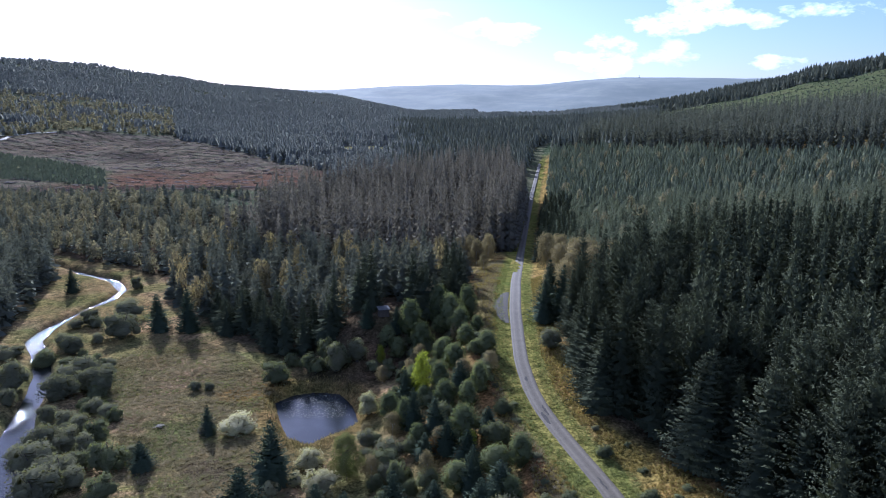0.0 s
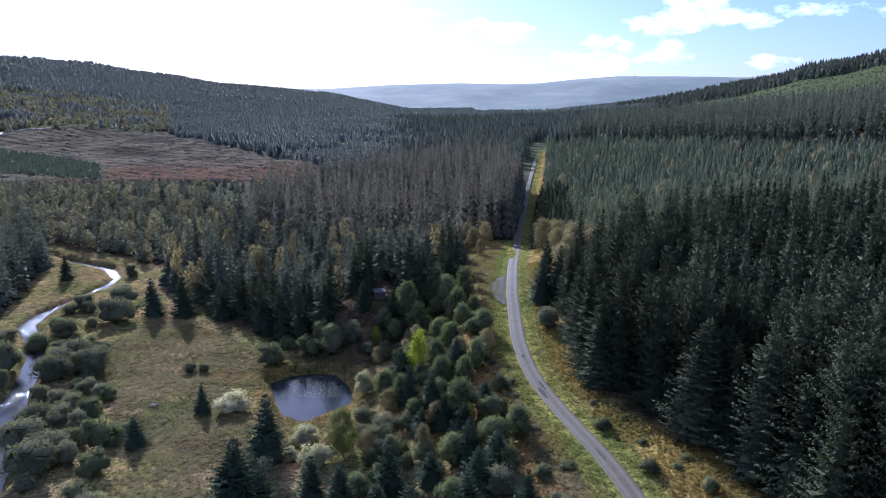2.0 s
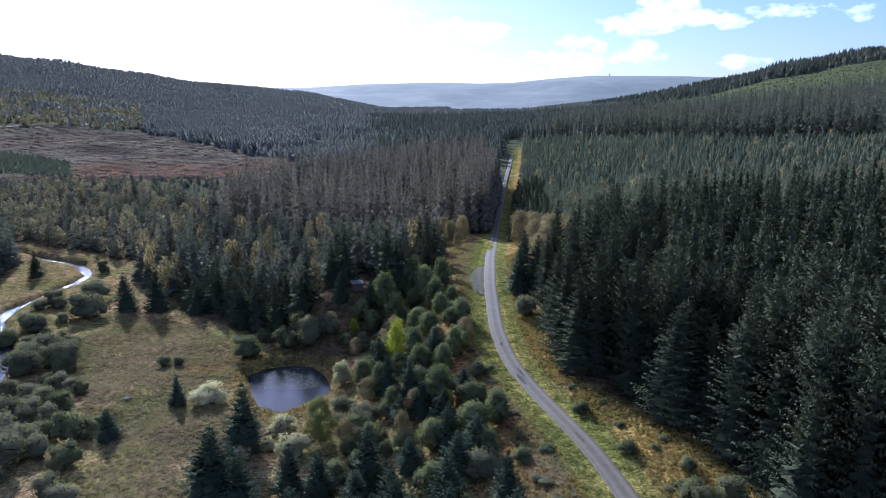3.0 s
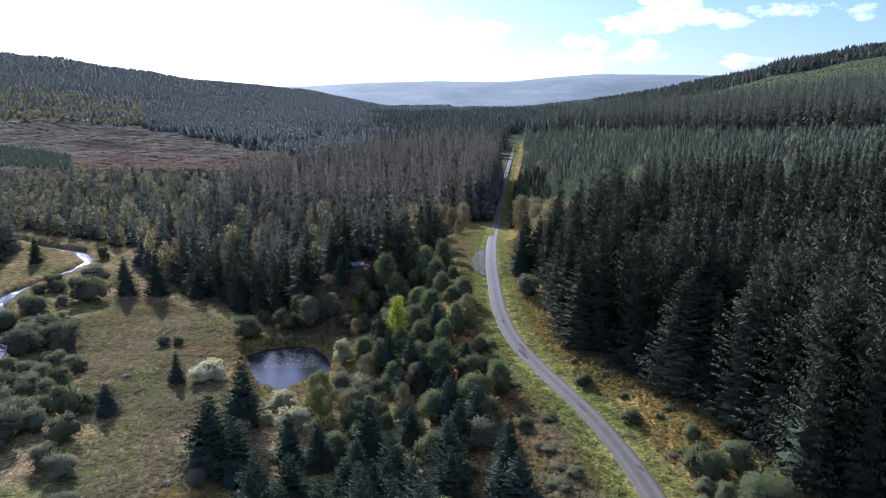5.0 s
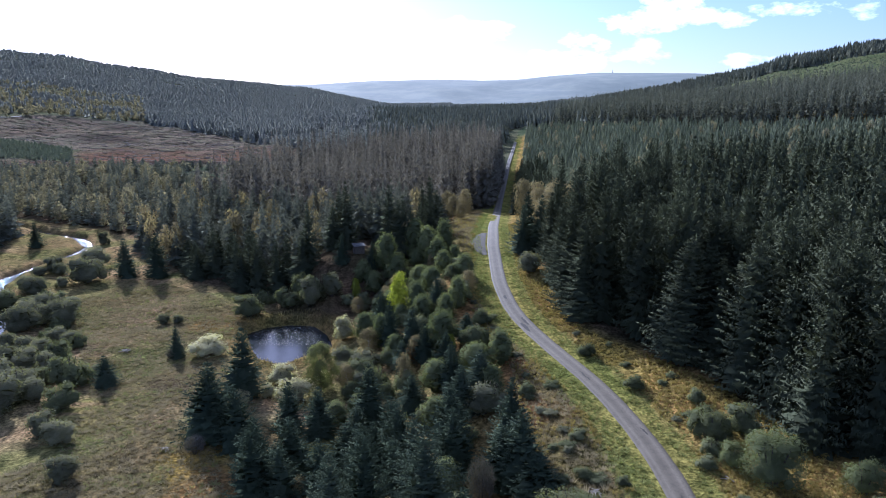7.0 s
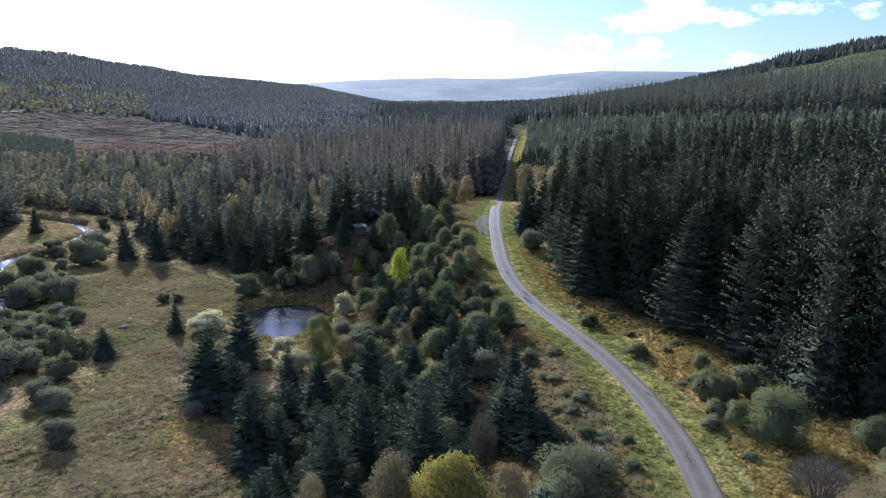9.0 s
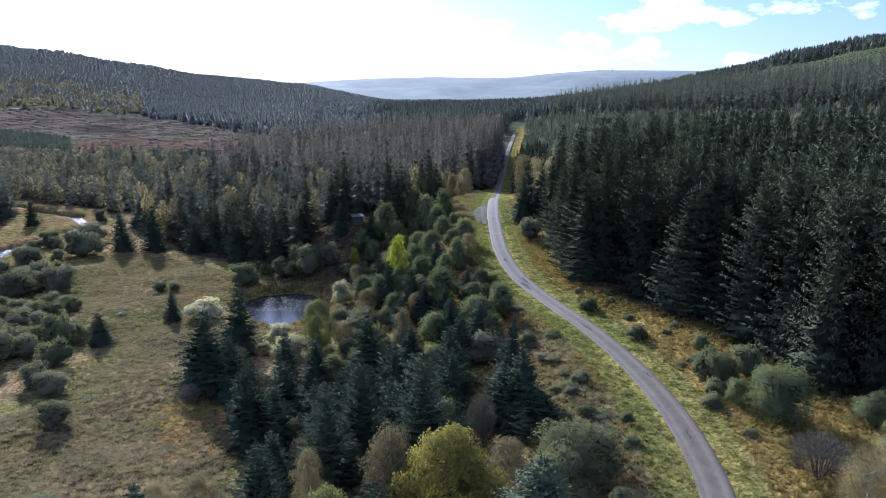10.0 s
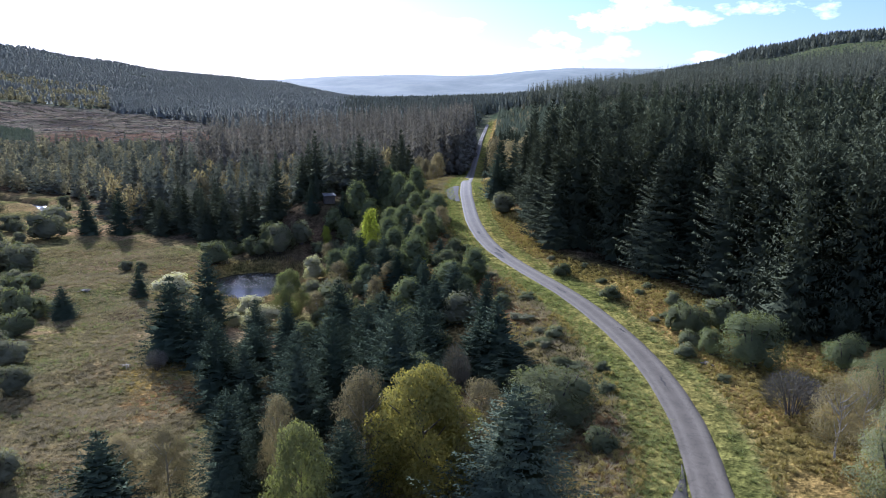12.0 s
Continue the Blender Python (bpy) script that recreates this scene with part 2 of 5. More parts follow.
def water(name, ripple, scale, deep, riffle=0.0):
    m, t, p = shader(name)
    pos = place(t)
    n1 = node(t, "ShaderNodeTexNoise", [("Vector", pos)], Scale=scale, Detail=4.0).outputs["Fac"]
    n2 = node(t, "ShaderNodeTexNoise", [("Vector", pos)], Scale=0.12, Detail=3.0).outputs["Fac"]
    t.links.new(ramp(t, n2, [(0.3, deep), (0.7, tuple(v * 1.7 for v in deep))]), p.inputs["Base Color"])
    p.inputs["Roughness"].default_value = 0.07
    p.inputs["IOR"].default_value = 1.33
    bump = node(t, "ShaderNodeBump", [("Height", n1)], Strength=ripple, Distance=0.18)
    if riffle:
        # shallow, broken water upstream, and here and there below
        sep = node(t, "ShaderNodeSeparateXYZ", [("Vector", pos)])
        up = calc(t, "MULTIPLY", calc(t, "SUBTRACT", sep.outputs[1], 150.0), 0.03, True)
        spot = calc(t, "MULTIPLY", calc(t, "SUBTRACT", n2, 0.52), 5.0, True)
        t.links.new(calc(t, "ADD", calc(t, "MULTIPLY", calc(t, "MAXIMUM", up, spot), riffle), ripple), bump.inputs["Strength"])
    t.links.new(bump.outputs[0], p.inputs["Normal"])
    return m


def plain(name, a, b, scale=4.0, rough=0.8, metal=0.0):
    m, t, p = shader(name)
    n = node(t, "ShaderNodeTexNoise", [("Vector", place(t))], Scale=scale, Detail=6.0).outputs["Fac"]
    t.links.new(ramp(t, n, [(0.3, a), (0.7, b)]), p.inputs["Base Color"])
    p.inputs["Roughness"].default_value, p.inputs["Metallic"].default_value = rough, metal
    p.inputs["Specular IOR Level"].default_value = 0.1
    bump = node(t, "ShaderNodeBump", [("Height", n)], Strength=0.3, Distance=0.05)
    t.links.new(bump.outputs[0], p.inputs["Normal"])
    return m


COVER = ground_cover()
ASPHALT = asphalt()
RIVER_WATER = water("river_water", 0.3, 2.6, (0.011, 0.012, 0.012), 0.7)
PADS = plain("floating_leaves", (0.05, 0.048, 0.03), (0.15, 0.14, 0.1), 3.0, 0.7)
POND_WATER = water("pond_water", 0.09, 6.0, (0.016, 0.018, 0.02))
DEAD_WOOD = plain("bleached_wood", (0.20, 0.175, 0.14), (0.36, 0.32, 0.26))
TIN = plain("weathered_tin", (0.06, 0.06, 0.06), (0.12, 0.118, 0.114), 1.5, 0.85, 0.0)
PLANK = plain("grey_planks", (0.05, 0.043, 0.036), (0.10, 0.085, 0.07), 5.0)
DARK_ASPHALT = plain("dark_asphalt", (0.045, 0.039, 0.032), (0.075, 0.065, 0.053), 1.2)
TAR = plain("fresh_tar", (0.035, 0.031, 0.027), (0.06, 0.054, 0.046), 6.0)
GRAVEL = plain("track_gravel", (0.14, 0.125, 0.105), (0.23, 0.21, 0.18), 3.0)


def distance():
    """The farthest hill, with the haze of kilometres of bright air put in as a glow."""
    m, t, p = shader("haze_glow_hill")
    pos = place(t)
    n = node(t, "ShaderNodeTexNoise", [("Vector", pos)], Scale=0.0035, Detail=8.0, Roughness=0.65).outputs["Fac"]
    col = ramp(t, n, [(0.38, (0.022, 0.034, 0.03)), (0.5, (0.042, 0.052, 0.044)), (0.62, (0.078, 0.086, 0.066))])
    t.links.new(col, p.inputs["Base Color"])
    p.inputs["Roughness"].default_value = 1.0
    # emission stands in for the haze; the hill itself gives no light
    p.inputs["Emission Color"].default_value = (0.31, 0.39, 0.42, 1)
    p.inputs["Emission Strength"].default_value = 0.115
    return m


DISTANCE = distance()
# ---- terrain ----
def ease(a, b, t):
    t = np.clip((t - a) / (b - a), 0, 1)
    return t * t * (3 - 2 * t)


def glide(ys, vs, reach):
    """A smooth curve through given values, as a function of y."""
    g = np.arange(-400.0, 5200.0, 2.0)
    v = np.interp(g, ys, vs)
    k = np.hanning(reach + 2)[1:-1]
    pad = len(k) // 2
    v = np.convolve(np.pad(v, pad, mode="edge"), k / k.sum(), "same")[pad:-pad]
    return lambda y: np.interp(y, g, v)


road_x = glide([-400, 0, 30, 40, 49, 55, 62, 70, 78, 86, 96, 103, 110, 117, 129, 140, 159, 190, 222, 247, 389, 654, 690, 740, 800, 900, 5200],
               [-90, 7, 18.3, 21.3, 23.75, 24.7, 25.2, 24.95, 24.1, 22.7, 20.2, 18.6, 17.0, 16.0, 15.6, 16.2, 17.5, 20.9, 25.3, 28.7, 51, 95, 101, 116, 146, 220, 2500], 5)
road_z = glide([-400, 40, 62, 85, 103, 110, 129, 159, 175, 190, 222, 247, 320, 389, 654, 900, 5200],
               [2, 5, 6.0, 6.8, 7.1, 7.5, 9.0, 10.5, 10.6, 9.7, 7.4, 5.8, 7.5, 10.7, 18.8, 25, 60], 7)
valley_z = glide([-400, 70, 110, 145, 200, 260, 330, 480, 700, 1000, 1400, 2500, 5200],
                 [0, -0.4, -1.3, -1.9, -1.2, -0.5, 2, 9, 17, 27, 36, 50, 60], 11)

WATER, POND_Z = -2.4, -3.3
RIVER = [(-60, 70, 2.3), (-66, 88, 2.3), (-70.6, 98.6, 2.3), (-75, 107.4, 2.3), (-79, 115.5, 2.3), (-83, 124.7, 2.0), (-88, 138.2, 1.4), (-93, 149.5, 1.5), (-101, 162.4, 1.6),
         (-109, 173, 1.6), (-110.5, 182, 1.5), (-110, 190, 1.0), (-109, 202, 1.2), (-107.5, 214, 1.2), (-109, 225, 0.9), (-118, 238, 1.3), (-131, 246, 1.3), (-150, 259, 1.3), (-240, 280, 1.4)]
POND = [(-35.4, 136), (-32.6, 140), (-27.9, 141.6), (-22.8, 140.6), (-19.4, 134.8), (-17.2, 127), (-20.5, 121.5), (-25, 117), (-28.6, 118.6), (-32, 126)]


def way_off(x, y, line):
    """Distance from points to a polyline, less its half width there."""
    best = np.full(np.shape(x), 1e9)
    for (x0, y0, w0), (x1, y1, w1) in zip(line, line[1:]):
        dx, dy = x1 - x0, y1 - y0
        u = np.clip(((x - x0) * dx + (y - y0) * dy) / (dx * dx + dy * dy), 0, 1)
        best = np.minimum(best, np.hypot(x - x0 - u * dx, y - y0 - u * dy) - (w0 + u * (w1 - w0)))
    return best


def inside(x, y, ring):
    """True for points within a closed ring."""
    x, y = np.asarray(x, float), np.asarray(y, float)
    hit = np.zeros(x.shape, bool)
    for (x0, y0), (x1, y1) in zip(ring, ring[1:] + ring[:1]):
        if y0 != y1:
            hit ^= ((y0 > y) != (y1 > y)) & (x < x0 + (y - y0) * (x1 - x0) / (y1 - y0))
    return hit


def ring_off(x, y, ring):
    d = way_off(x, y, [(a, b, 0.0) for a, b in ring + ring[:1]])
    return np.where(inside(x, y, ring), -d, d)


def waves(x, y, size, seed):
    """Cheap rolling noise, about -1 to 1."""
    r = np.random.RandomState(seed)
    s = 0
    for k in range(7):
        a, f, p = r.uniform(0, 6.283), r.uniform(0.6, 1.7) * 6.283 / size, r.uniform(0, 6.283)
        s = s + np.sin((x * np.cos(a) + y * np.sin(a)) * f + p)
    return s / 3.2


def height(x, y):
    """The height of the ground, in metres."""
    x, y = np.broadcast_arrays(np.asarray(x, float), np.asarray(y, float))
    zr, zv, d = road_z(y), valley_z(y), x - road_x(y)
    left = zr + (zv - zr) * ease(4.6, 34, -d)
    right = zr + np.interp(d, [0, 4.0, 10, 30, 80, 200, 500, 1500, 5000], [0, 0, 0.9, 2.2, 6, 14, 24, 40, 60])
    z = np.where(d < 0, left, right)
    # the wooded knoll between pond and road
    knoll = ease(144, 163, y) * (1 - ease(185, 235, y)) * ease(-36, -19, x) * (d < 0)
    z = z + np.maximum(8.6 - z, 0) * knoll
    th, r = np.arctan2(x, np.maximum(y, 1)), np.hypot(x, y)
    # the ridge beyond the clearing
    top = 46 + np.interp(th, [-0.56, -0.463, -0.405, -0.357, -0.307, -0.255, -0.187, -0.148, -0.108, -0.068, -0.02],
                         [0.0652, 0.0613, 0.0508, 0.0453, 0.0379, 0.0331, 0.0275, 0.0238, 0.0152, 0.0058, -0.004]) * \
        (crest := np.interp(th, [-0.6, -0.26, 0], [1950, 2700, 2900]))
    foot = np.interp(th, [-0.5, -0.36, 0], [560, 750, 1300])
    u = np.clip((r - foot) / (crest - foot), 0, 1)
    z = z + np.maximum(top - z, 0) * (0.75 * u ** 1.8 + 0.25 * ease(0, 1, u)) * (th < 0.0) - np.maximum(r - crest, 0) * 0.05 * (th < 0) * (th > -1.5)
    # the ridge behind the young plantation
    crest = np.interp(th, [0.17, 0.456, 0.56], [2100, 1567, 1400])
    top = 44 + np.interp(th, [0.05, 0.173, 0.266, 0.324, 0.394, 0.456, 0.484, 0.52, 0.559, 0.9],
                         [-0.008, 0.0026, 0.0117, 0.019, 0.0331, 0.0441, 0.0538, 0.0601, 0.0666, 0.09]) * crest
    u = np.clip((r - 450) / (crest - 450), 0, 1)
    z = z + np.maximum(top - z, 0) * u ** 1.5 * (th > 0.05) - np.maximum(r - crest, 0) * 0.04 * (th > 0.05)
    z = z + 7 * ease(370, 600, r) * (1 - ease(900, 1400, r)) * ease(0.12, 0.36, th)
    # unevenness, none on the road
    off = np.abs(d)
    rough = ease(4.0, 9, off)
    z = z + rough * (0.22 * waves(x, y, 9, 3) + 0.5 * waves(x, y, 37, 4) + ease(60, 900, r) * 2.0 * waves(x, y, 160, 5))
    # river bed and pond
    near = (y > 20) & (y < 320) & (x < 20)
    w = np.where(near, way_off(x, y, RIVER), 99)
    z = np.where(near, z + (WATER - 0.9 - z) * (1 - ease(-1.2, 2.2, w)), z)
    p = np.where(near, ring_off(x, y, POND), 99)
    z = np.where(near, z + (POND_Z - 0.8 - z) * (1 - ease(-1.0, 2.4, p)), z)
    return z


def hill_height(th, r):
    """The long bare hill that closes the valley, some four kilometres off."""
    top = 58 + np.interp(th, [-1.2, -0.163, -0.068, 0.029, 0.093, 0.141, 0.195, 0.249, 0.323, 0.407, 1.2],
                         [0.03, 0.0276, 0.0334, 0.0358, 0.0341, 0.0354, 0.0405, 0.0438, 0.0429, 0.0401, 0.04]) * 4300
    x, y = r * np.sin(th), r * np.cos(th)
    return 20 + (top - 20) * ease(2600, 4300, r) - np.maximum(r - 4300, 0) * 0.06 + 5 * waves(x, y, 420, 9) * ease(2700, 3200, r) * (1 - ease(3900, 4250, r))
# ---- end of terrain ----


# ---- building helpers ----
def mesh_of(name, verts, faces, materials, smooth=False, tint=None, layer="tint", normals=None):
    me = bpy.data.meshes.new(name)
    verts, faces = np.asarray(verts, np.float32), np.asarray(faces, np.int32)
    n = faces.shape[1]
    me.vertices.add(len(verts))
    me.vertices.foreach_set("co", verts.ravel())
    me.loops.add(faces.size)
    me.loops.foreach_set("vertex_index", faces.ravel())
    me.polygons.add(len(faces))
    me.polygons.foreach_set("loop_start", np.arange(0, faces.size, n, dtype=np.int32))
    me.polygons.foreach_set("use_smooth", np.full(len(faces), smooth))
    for m in materials:
        me.materials.append(m)
    if tint is not None:
        at = me.attributes.new(layer, "FLOAT", "POINT")
        at.data.foreach_set("value", np.asarray(tint, np.float32))
    me.update(calc_edges=True)
    me.validate()
    if normals is not None:
        me.polygons.foreach_set("use_smooth", np.full(len(faces), True))
        me.normals_split_custom_set_from_vertices(np.asarray(normals, np.float32))
    return me


def part(name, data, parent, label=""):
    ob = new(name, data)
    ob.parent = parent
    return tagged(ob, label)


def tube(path, radii, sides=6):
    """A tapered tube along a path, as triangles."""
    path = [Vector(p) for p in path]
    vs, fs = [], []
    for i, (p, r) in enumerate(zip(path, radii)):
        way = (path[min(i + 1, len(path) - 1)] - path[max(i - 1, 0)]).normalized()
        a = way.orthogonal().normalized()
        b = way.cross(a)
        for k in range(sides):
            w = 2 * math.pi * k / sides
            vs.append(p + (a * math.cos(w) + b * math.sin(w)) * r)
        if i:
            for k in range(sides):
                q, s = (i - 1) * sides + k, (i - 1) * sides + (k + 1) % sides
                fs += [(q, s, s + sides), (q, s + sides, q + sides)]
    return np.array([tuple(v) for v in vs]), np.array(fs)


def merge(pieces):
    vs, fs, n = [], [], 0
    for v, f in pieces:
        vs.append(v)
        fs.append(f + n)
        n += len(v)
    return np.concatenate(vs), np.concatenate(fs)


def loose(tris):
    """Separate triangles from an array (n, 3, 3)."""
    t = np.asarray(tris, float).reshape(-1, 3)
    return t, np.arange(len(t)).reshape(-1, 3)


def crown_normals(v, f, lift=0.45, grain=0.5, stretch=1.0, centre=None):
    """Normals of a crown as a soft body: away from its axis, or from a centre, and up, roughened by its sprays."""
    mid = v[f].mean(1)
    soft = np.stack([mid[:, 0], mid[:, 1], np.zeros(len(mid))], 1)
    if centre is None:
        soft /= np.linalg.norm(soft, axis=1)[:, None] + 1e-6
        soft[:, 2] = lift
    else:
        soft = mid - np.array([0, 0, centre])
        soft /= np.linalg.norm(soft, axis=1)[:, None] + 1e-6
    flat = np.cross(v[f[:, 1]] - v[f[:, 0]], v[f[:, 2]] - v[f[:, 0]])
    flat /= np.linalg.norm(flat, axis=1)[:, None] + 1e-9
    turned = (flat * soft).sum(1) < 0
    f[turned] = f[turned][:, [0, 2, 1]]
    flat[turned] *= -1
    n = soft / np.linalg.norm(soft, axis=1)[:, None] + flat * grain
    n[:, 2] *= stretch
    n /= np.linalg.norm(n, axis=1)[:, None]
    out = np.empty_like(v)
    out[f.ravel()] = np.repeat(n, 3, axis=0)
    return out


# ---- plants ----
def spruce_crown(seed, whorls, per, sprays, base=0.04, spread=0.5, core=0.55, flat=0.4, size=0.09, taper=0.86):
    """The crown of a spruce one metre high: whorls of boughs, each a fan of twigs that droops and lifts its tip."""
    r = np.random.RandomState(seed)
    tris = []
    lobe, shift, bulge = r.uniform(0.08, 0.2), r.uniform(0, 6.283, 3), r.uniform(0.82, 1.15, 9)

    def girth(f, a):
        return np.interp(f, np.linspace(0, 1, 9), bulge) * (1 + lobe * math.sin(2 * a + shift[0] + 3 * f) + lobe * 0.7 * math.sin(3 * a + shift[1] - 5 * f))

    for k in range(whorls):
        f = min(0.97, (k + r.uniform(0, 0.9)) / whorls)
        h0 = base + (0.985 - base) * f
        wide = (1 - f) ** taper * (0.62 + 0.38 * min(1, (f + 0.02) / 0.1))
        n = max(5, int(round(per * (1 - 0.4 * f))))
        for j in range(n):
            az = 6.283 * (j + r.uniform(-0.4, 0.4)) / n + k * 2.4
            R = spread * wide * girth(f, az) * r.choice([0.7, 0.88, 1.0, 1.0, 1.08, 1.2]) * r.uniform(0.92, 1.08) + 0.012
            h = h0 + r.uniform(-1.0, 1.0) / whorls * (1 - f)
            out, side, up = np.array([math.cos(az), math.sin(az), 0]), np.array([-math.sin(az), math.cos(az), 0]), np.array([0, 0, flat])
            fall, curl = (-0.34 + 0.95 * f) * R, 0.42 * R * (1 - f)
            count = max(3, int(round(sprays * (0.36 + 0.64 * wide))))
            for s in range(count):
                u = 0.3 + 0.7 * (s + r.uniform(0.3, 1.0)) / count
                lat = r.uniform(-1, 1) * 0.42 * R * (1.12 - u)
                p = out * R * u + side * lat + np.array([0, 0, h]) + up * (fall * u ** 1.2 + curl * max(0, u - 0.5) * 1.8 - abs(lat) * 0.35)
                L = size * r.uniform(0.65, 1.3) * (0.6 + 0.4 * wide)
                w = L * r.uniform(0.15, 0.26)
                if s % 4 == 2:
                    d = -up * r.uniform(0.7, 1.2) + out * r.uniform(-0.1, 0.5) + side * r.uniform(-0.3, 0.3)
                else:
                    d = out * r.uniform(0.5, 1.0) + side * (lat / (R + 1e-6) * 1.6 + r.uniform(-0.4, 0.4)) + up * r.uniform(-0.7, 0.35)
                across = np.cross(d, (r.uniform(-0.5, 0.5), r.uniform(-0.5, 0.5), 1.0))
                across *= w / (np.linalg.norm(across) + 1e-9)
                tris.append((p - across - d * L * 0.3, p + across - d * L * 0.3, p + d * L * 0.7))
    for a in (0.3, 2.4, 4.5):
        q = np.array([math.cos(a), math.sin(a), 0]) * 0.022
        tris.append(((0, 0, 1.0), q + (0, 0, 0.93), -q + (0, 0, 0.93)))
    # the mass of each bough: a drooping kite of twigs, broadest beyond its middle
    layers, n = int(whorls * 0.75) + 1, 12 if whorls > 22 else 8 if whorls > 12 else 5
    slim = 0.68 if whorls > 22 else 1.0
    for k in range(layers):
        f = 0.9 * (k + r.uniform(0, 0.6)) / layers
        wide = (1 - f) ** taper * (0.62 + 0.38 * min(1, (f + 0.02) / 0.1))
        for j in range(n):
            a = 6.283 * (j + r.uniform(-0.35, 0.35)) / n + k * 1.9
            out, side = np.array([math.cos(a), math.sin(a), 0]), np.array([-math.sin(a), math.cos(a), 0])
            q = spread * core * wide * girth(f, a) * r.uniform(0.65, 1.1) + 0.008
            z = base + (0.97 - base) * f + r.uniform(-0.5, 0.5) / layers
            mid, w = r.uniform(0.45, 0.65), q * r.uniform(0.3, 0.46) * slim
            drop, lean = (-0.4 + 0.9 * f) * q * flat, r.uniform(-0.5, 0.5) * w * flat
            stem = np.array([0, 0, min(0.97, z + 0.55 / layers)])
            p = out * q * mid + np.array([0, 0, z + drop * 0.4])
            left, right = p - side * w - np.array([0, 0, 0.4 * w * flat + lean]), p + side * w - np.array([0, 0, 0.4 * w * flat - lean])
            tris += [(stem, left, right), (left, out * q + np.array([0, 0, z + drop]), right)]
    return loose(tris)


def far_spruce(seed, layers=3, n=6, spread=0.17):
    """A spruce for the distance: ragged skirts, one above another."""
    r = np.random.RandomState(seed)
    tris = []
    for i in range(layers):
        z0, z1 = 0.04 + 0.88 * i / layers, min(1.0, 0.06 + 0.9 * (i + 1.8) / layers)
        rad = spread * (1 - i / (layers + 0.2)) ** 0.85
        for j in range(n):
            a = 6.283 * j / n + i * 0.7 + r.uniform(-0.3, 0.3)
            q, w = rad * r.uniform(0.6, 1.25), r.uniform(2.0, 3.6) / n
            tris.append(((q * math.cos(a - w), q * math.sin(a - w), z0 + r.uniform(-0.05, 0.09)), (q * r.uniform(0.6, 1) * math.cos(a + w), q * math.sin(a + w), z0 + r.uniform(-0.05, 0.09)), (0, 0, z1 - r.uniform(0, 0.05))))
    return loose(tris)


def body_of(blobs, seed, share=0.84, rings=4, sides=6):
    """The closed mass of leaves under the outermost ones, lump by lump."""
    r = np.random.RandomState(seed)
    tris = []
    for x, y, z, rx, rz in blobs:
        turn, wob = r.uniform(0, 6.283), r.uniform(0.88, 1.1, (rings + 1, sides))
        grid = np.empty((rings + 1, sides, 3))
        for i in range(rings + 1):
            lat = -1.1 + 2.67 * i / rings
            for j in range(sides):
                az = turn + 6.283 * (j + 0.5 * (i % 2)) / sides
                k = share * wob[i, j]
                grid[i, j] = (x + rx * k * math.cos(lat) * math.cos(az), y + rx * k * math.cos(lat) * math.sin(az), max(0.0, z + rz * k * math.sin(lat)))
        for i in range(rings):
            for j in range(sides):
                q = (j + 1) % sides
                tris += [(grid[i, j], grid[i, q], grid[i + 1, j]), (grid[i, q], grid[i + 1, q], grid[i + 1, j])]
    return tris


def leaf_crown(seed, blobs, leaves, size, fill=0.3, body=0.66, ragged=0.7):
    """Leaves in clumps: blobs are (x, y, z, rx, rz)."""
    r = np.random.RandomState(seed)
    vol = np.array([b[3] * b[3] + b[3] * b[4] for b in blobs])
    pick = r.choice(len(blobs), leaves, p=vol / vol.sum())
    b = np.array(blobs)[pick]
    d = r.normal(size=(leaves, 3))
    d /= np.linalg.norm(d, axis=1)[:, None]
    d[:, 2] = np.where(d[:, 2] < -0.45, -d[:, 2], d[:, 2])
    lump = 1 + 0.16 * np.sin(d[:, 0] * 5 + pick) * np.sin(d[:, 1] * 6 + pick * 2) + 0.1 * np.sin(d[:, 2] * 9 + pick * 3 + d[:, 0] * 7)
    inner = r.uniform(0.98, 1.1, leaves) if body else r.uniform(0.4, 0.92, leaves)
    rad = np.where(r.uniform(size=leaves) < fill, inner, r.uniform(0.82, 1.06, leaves)) * lump
    c = b[:, :3] + d * rad[:, None] * np.stack([b[:, 3], b[:, 3], b[:, 4]], 1)
    nrm = d + r.normal(size=(leaves, 3)) * ragged
    a = np.cross(nrm, r.normal(size=(leaves, 3)))
    a /= np.linalg.norm(a, axis=1)[:, None] + 1e-9
    e = np.cross(nrm, a)
    e /= np.linalg.norm(e, axis=1)[:, None] + 1e-9
    s = size * r.uniform(0.6, 1.5, leaves)[:, None]
    tris = np.stack([c - a * s, c + a * s * 0.55 + e * s * 0.55, c - e * s * 0.75 + a * s * 0.5], 1)
    if body:
        tris = np.concatenate([tris, np.array(body_of(blobs, seed, body))])
    return loose(tris)


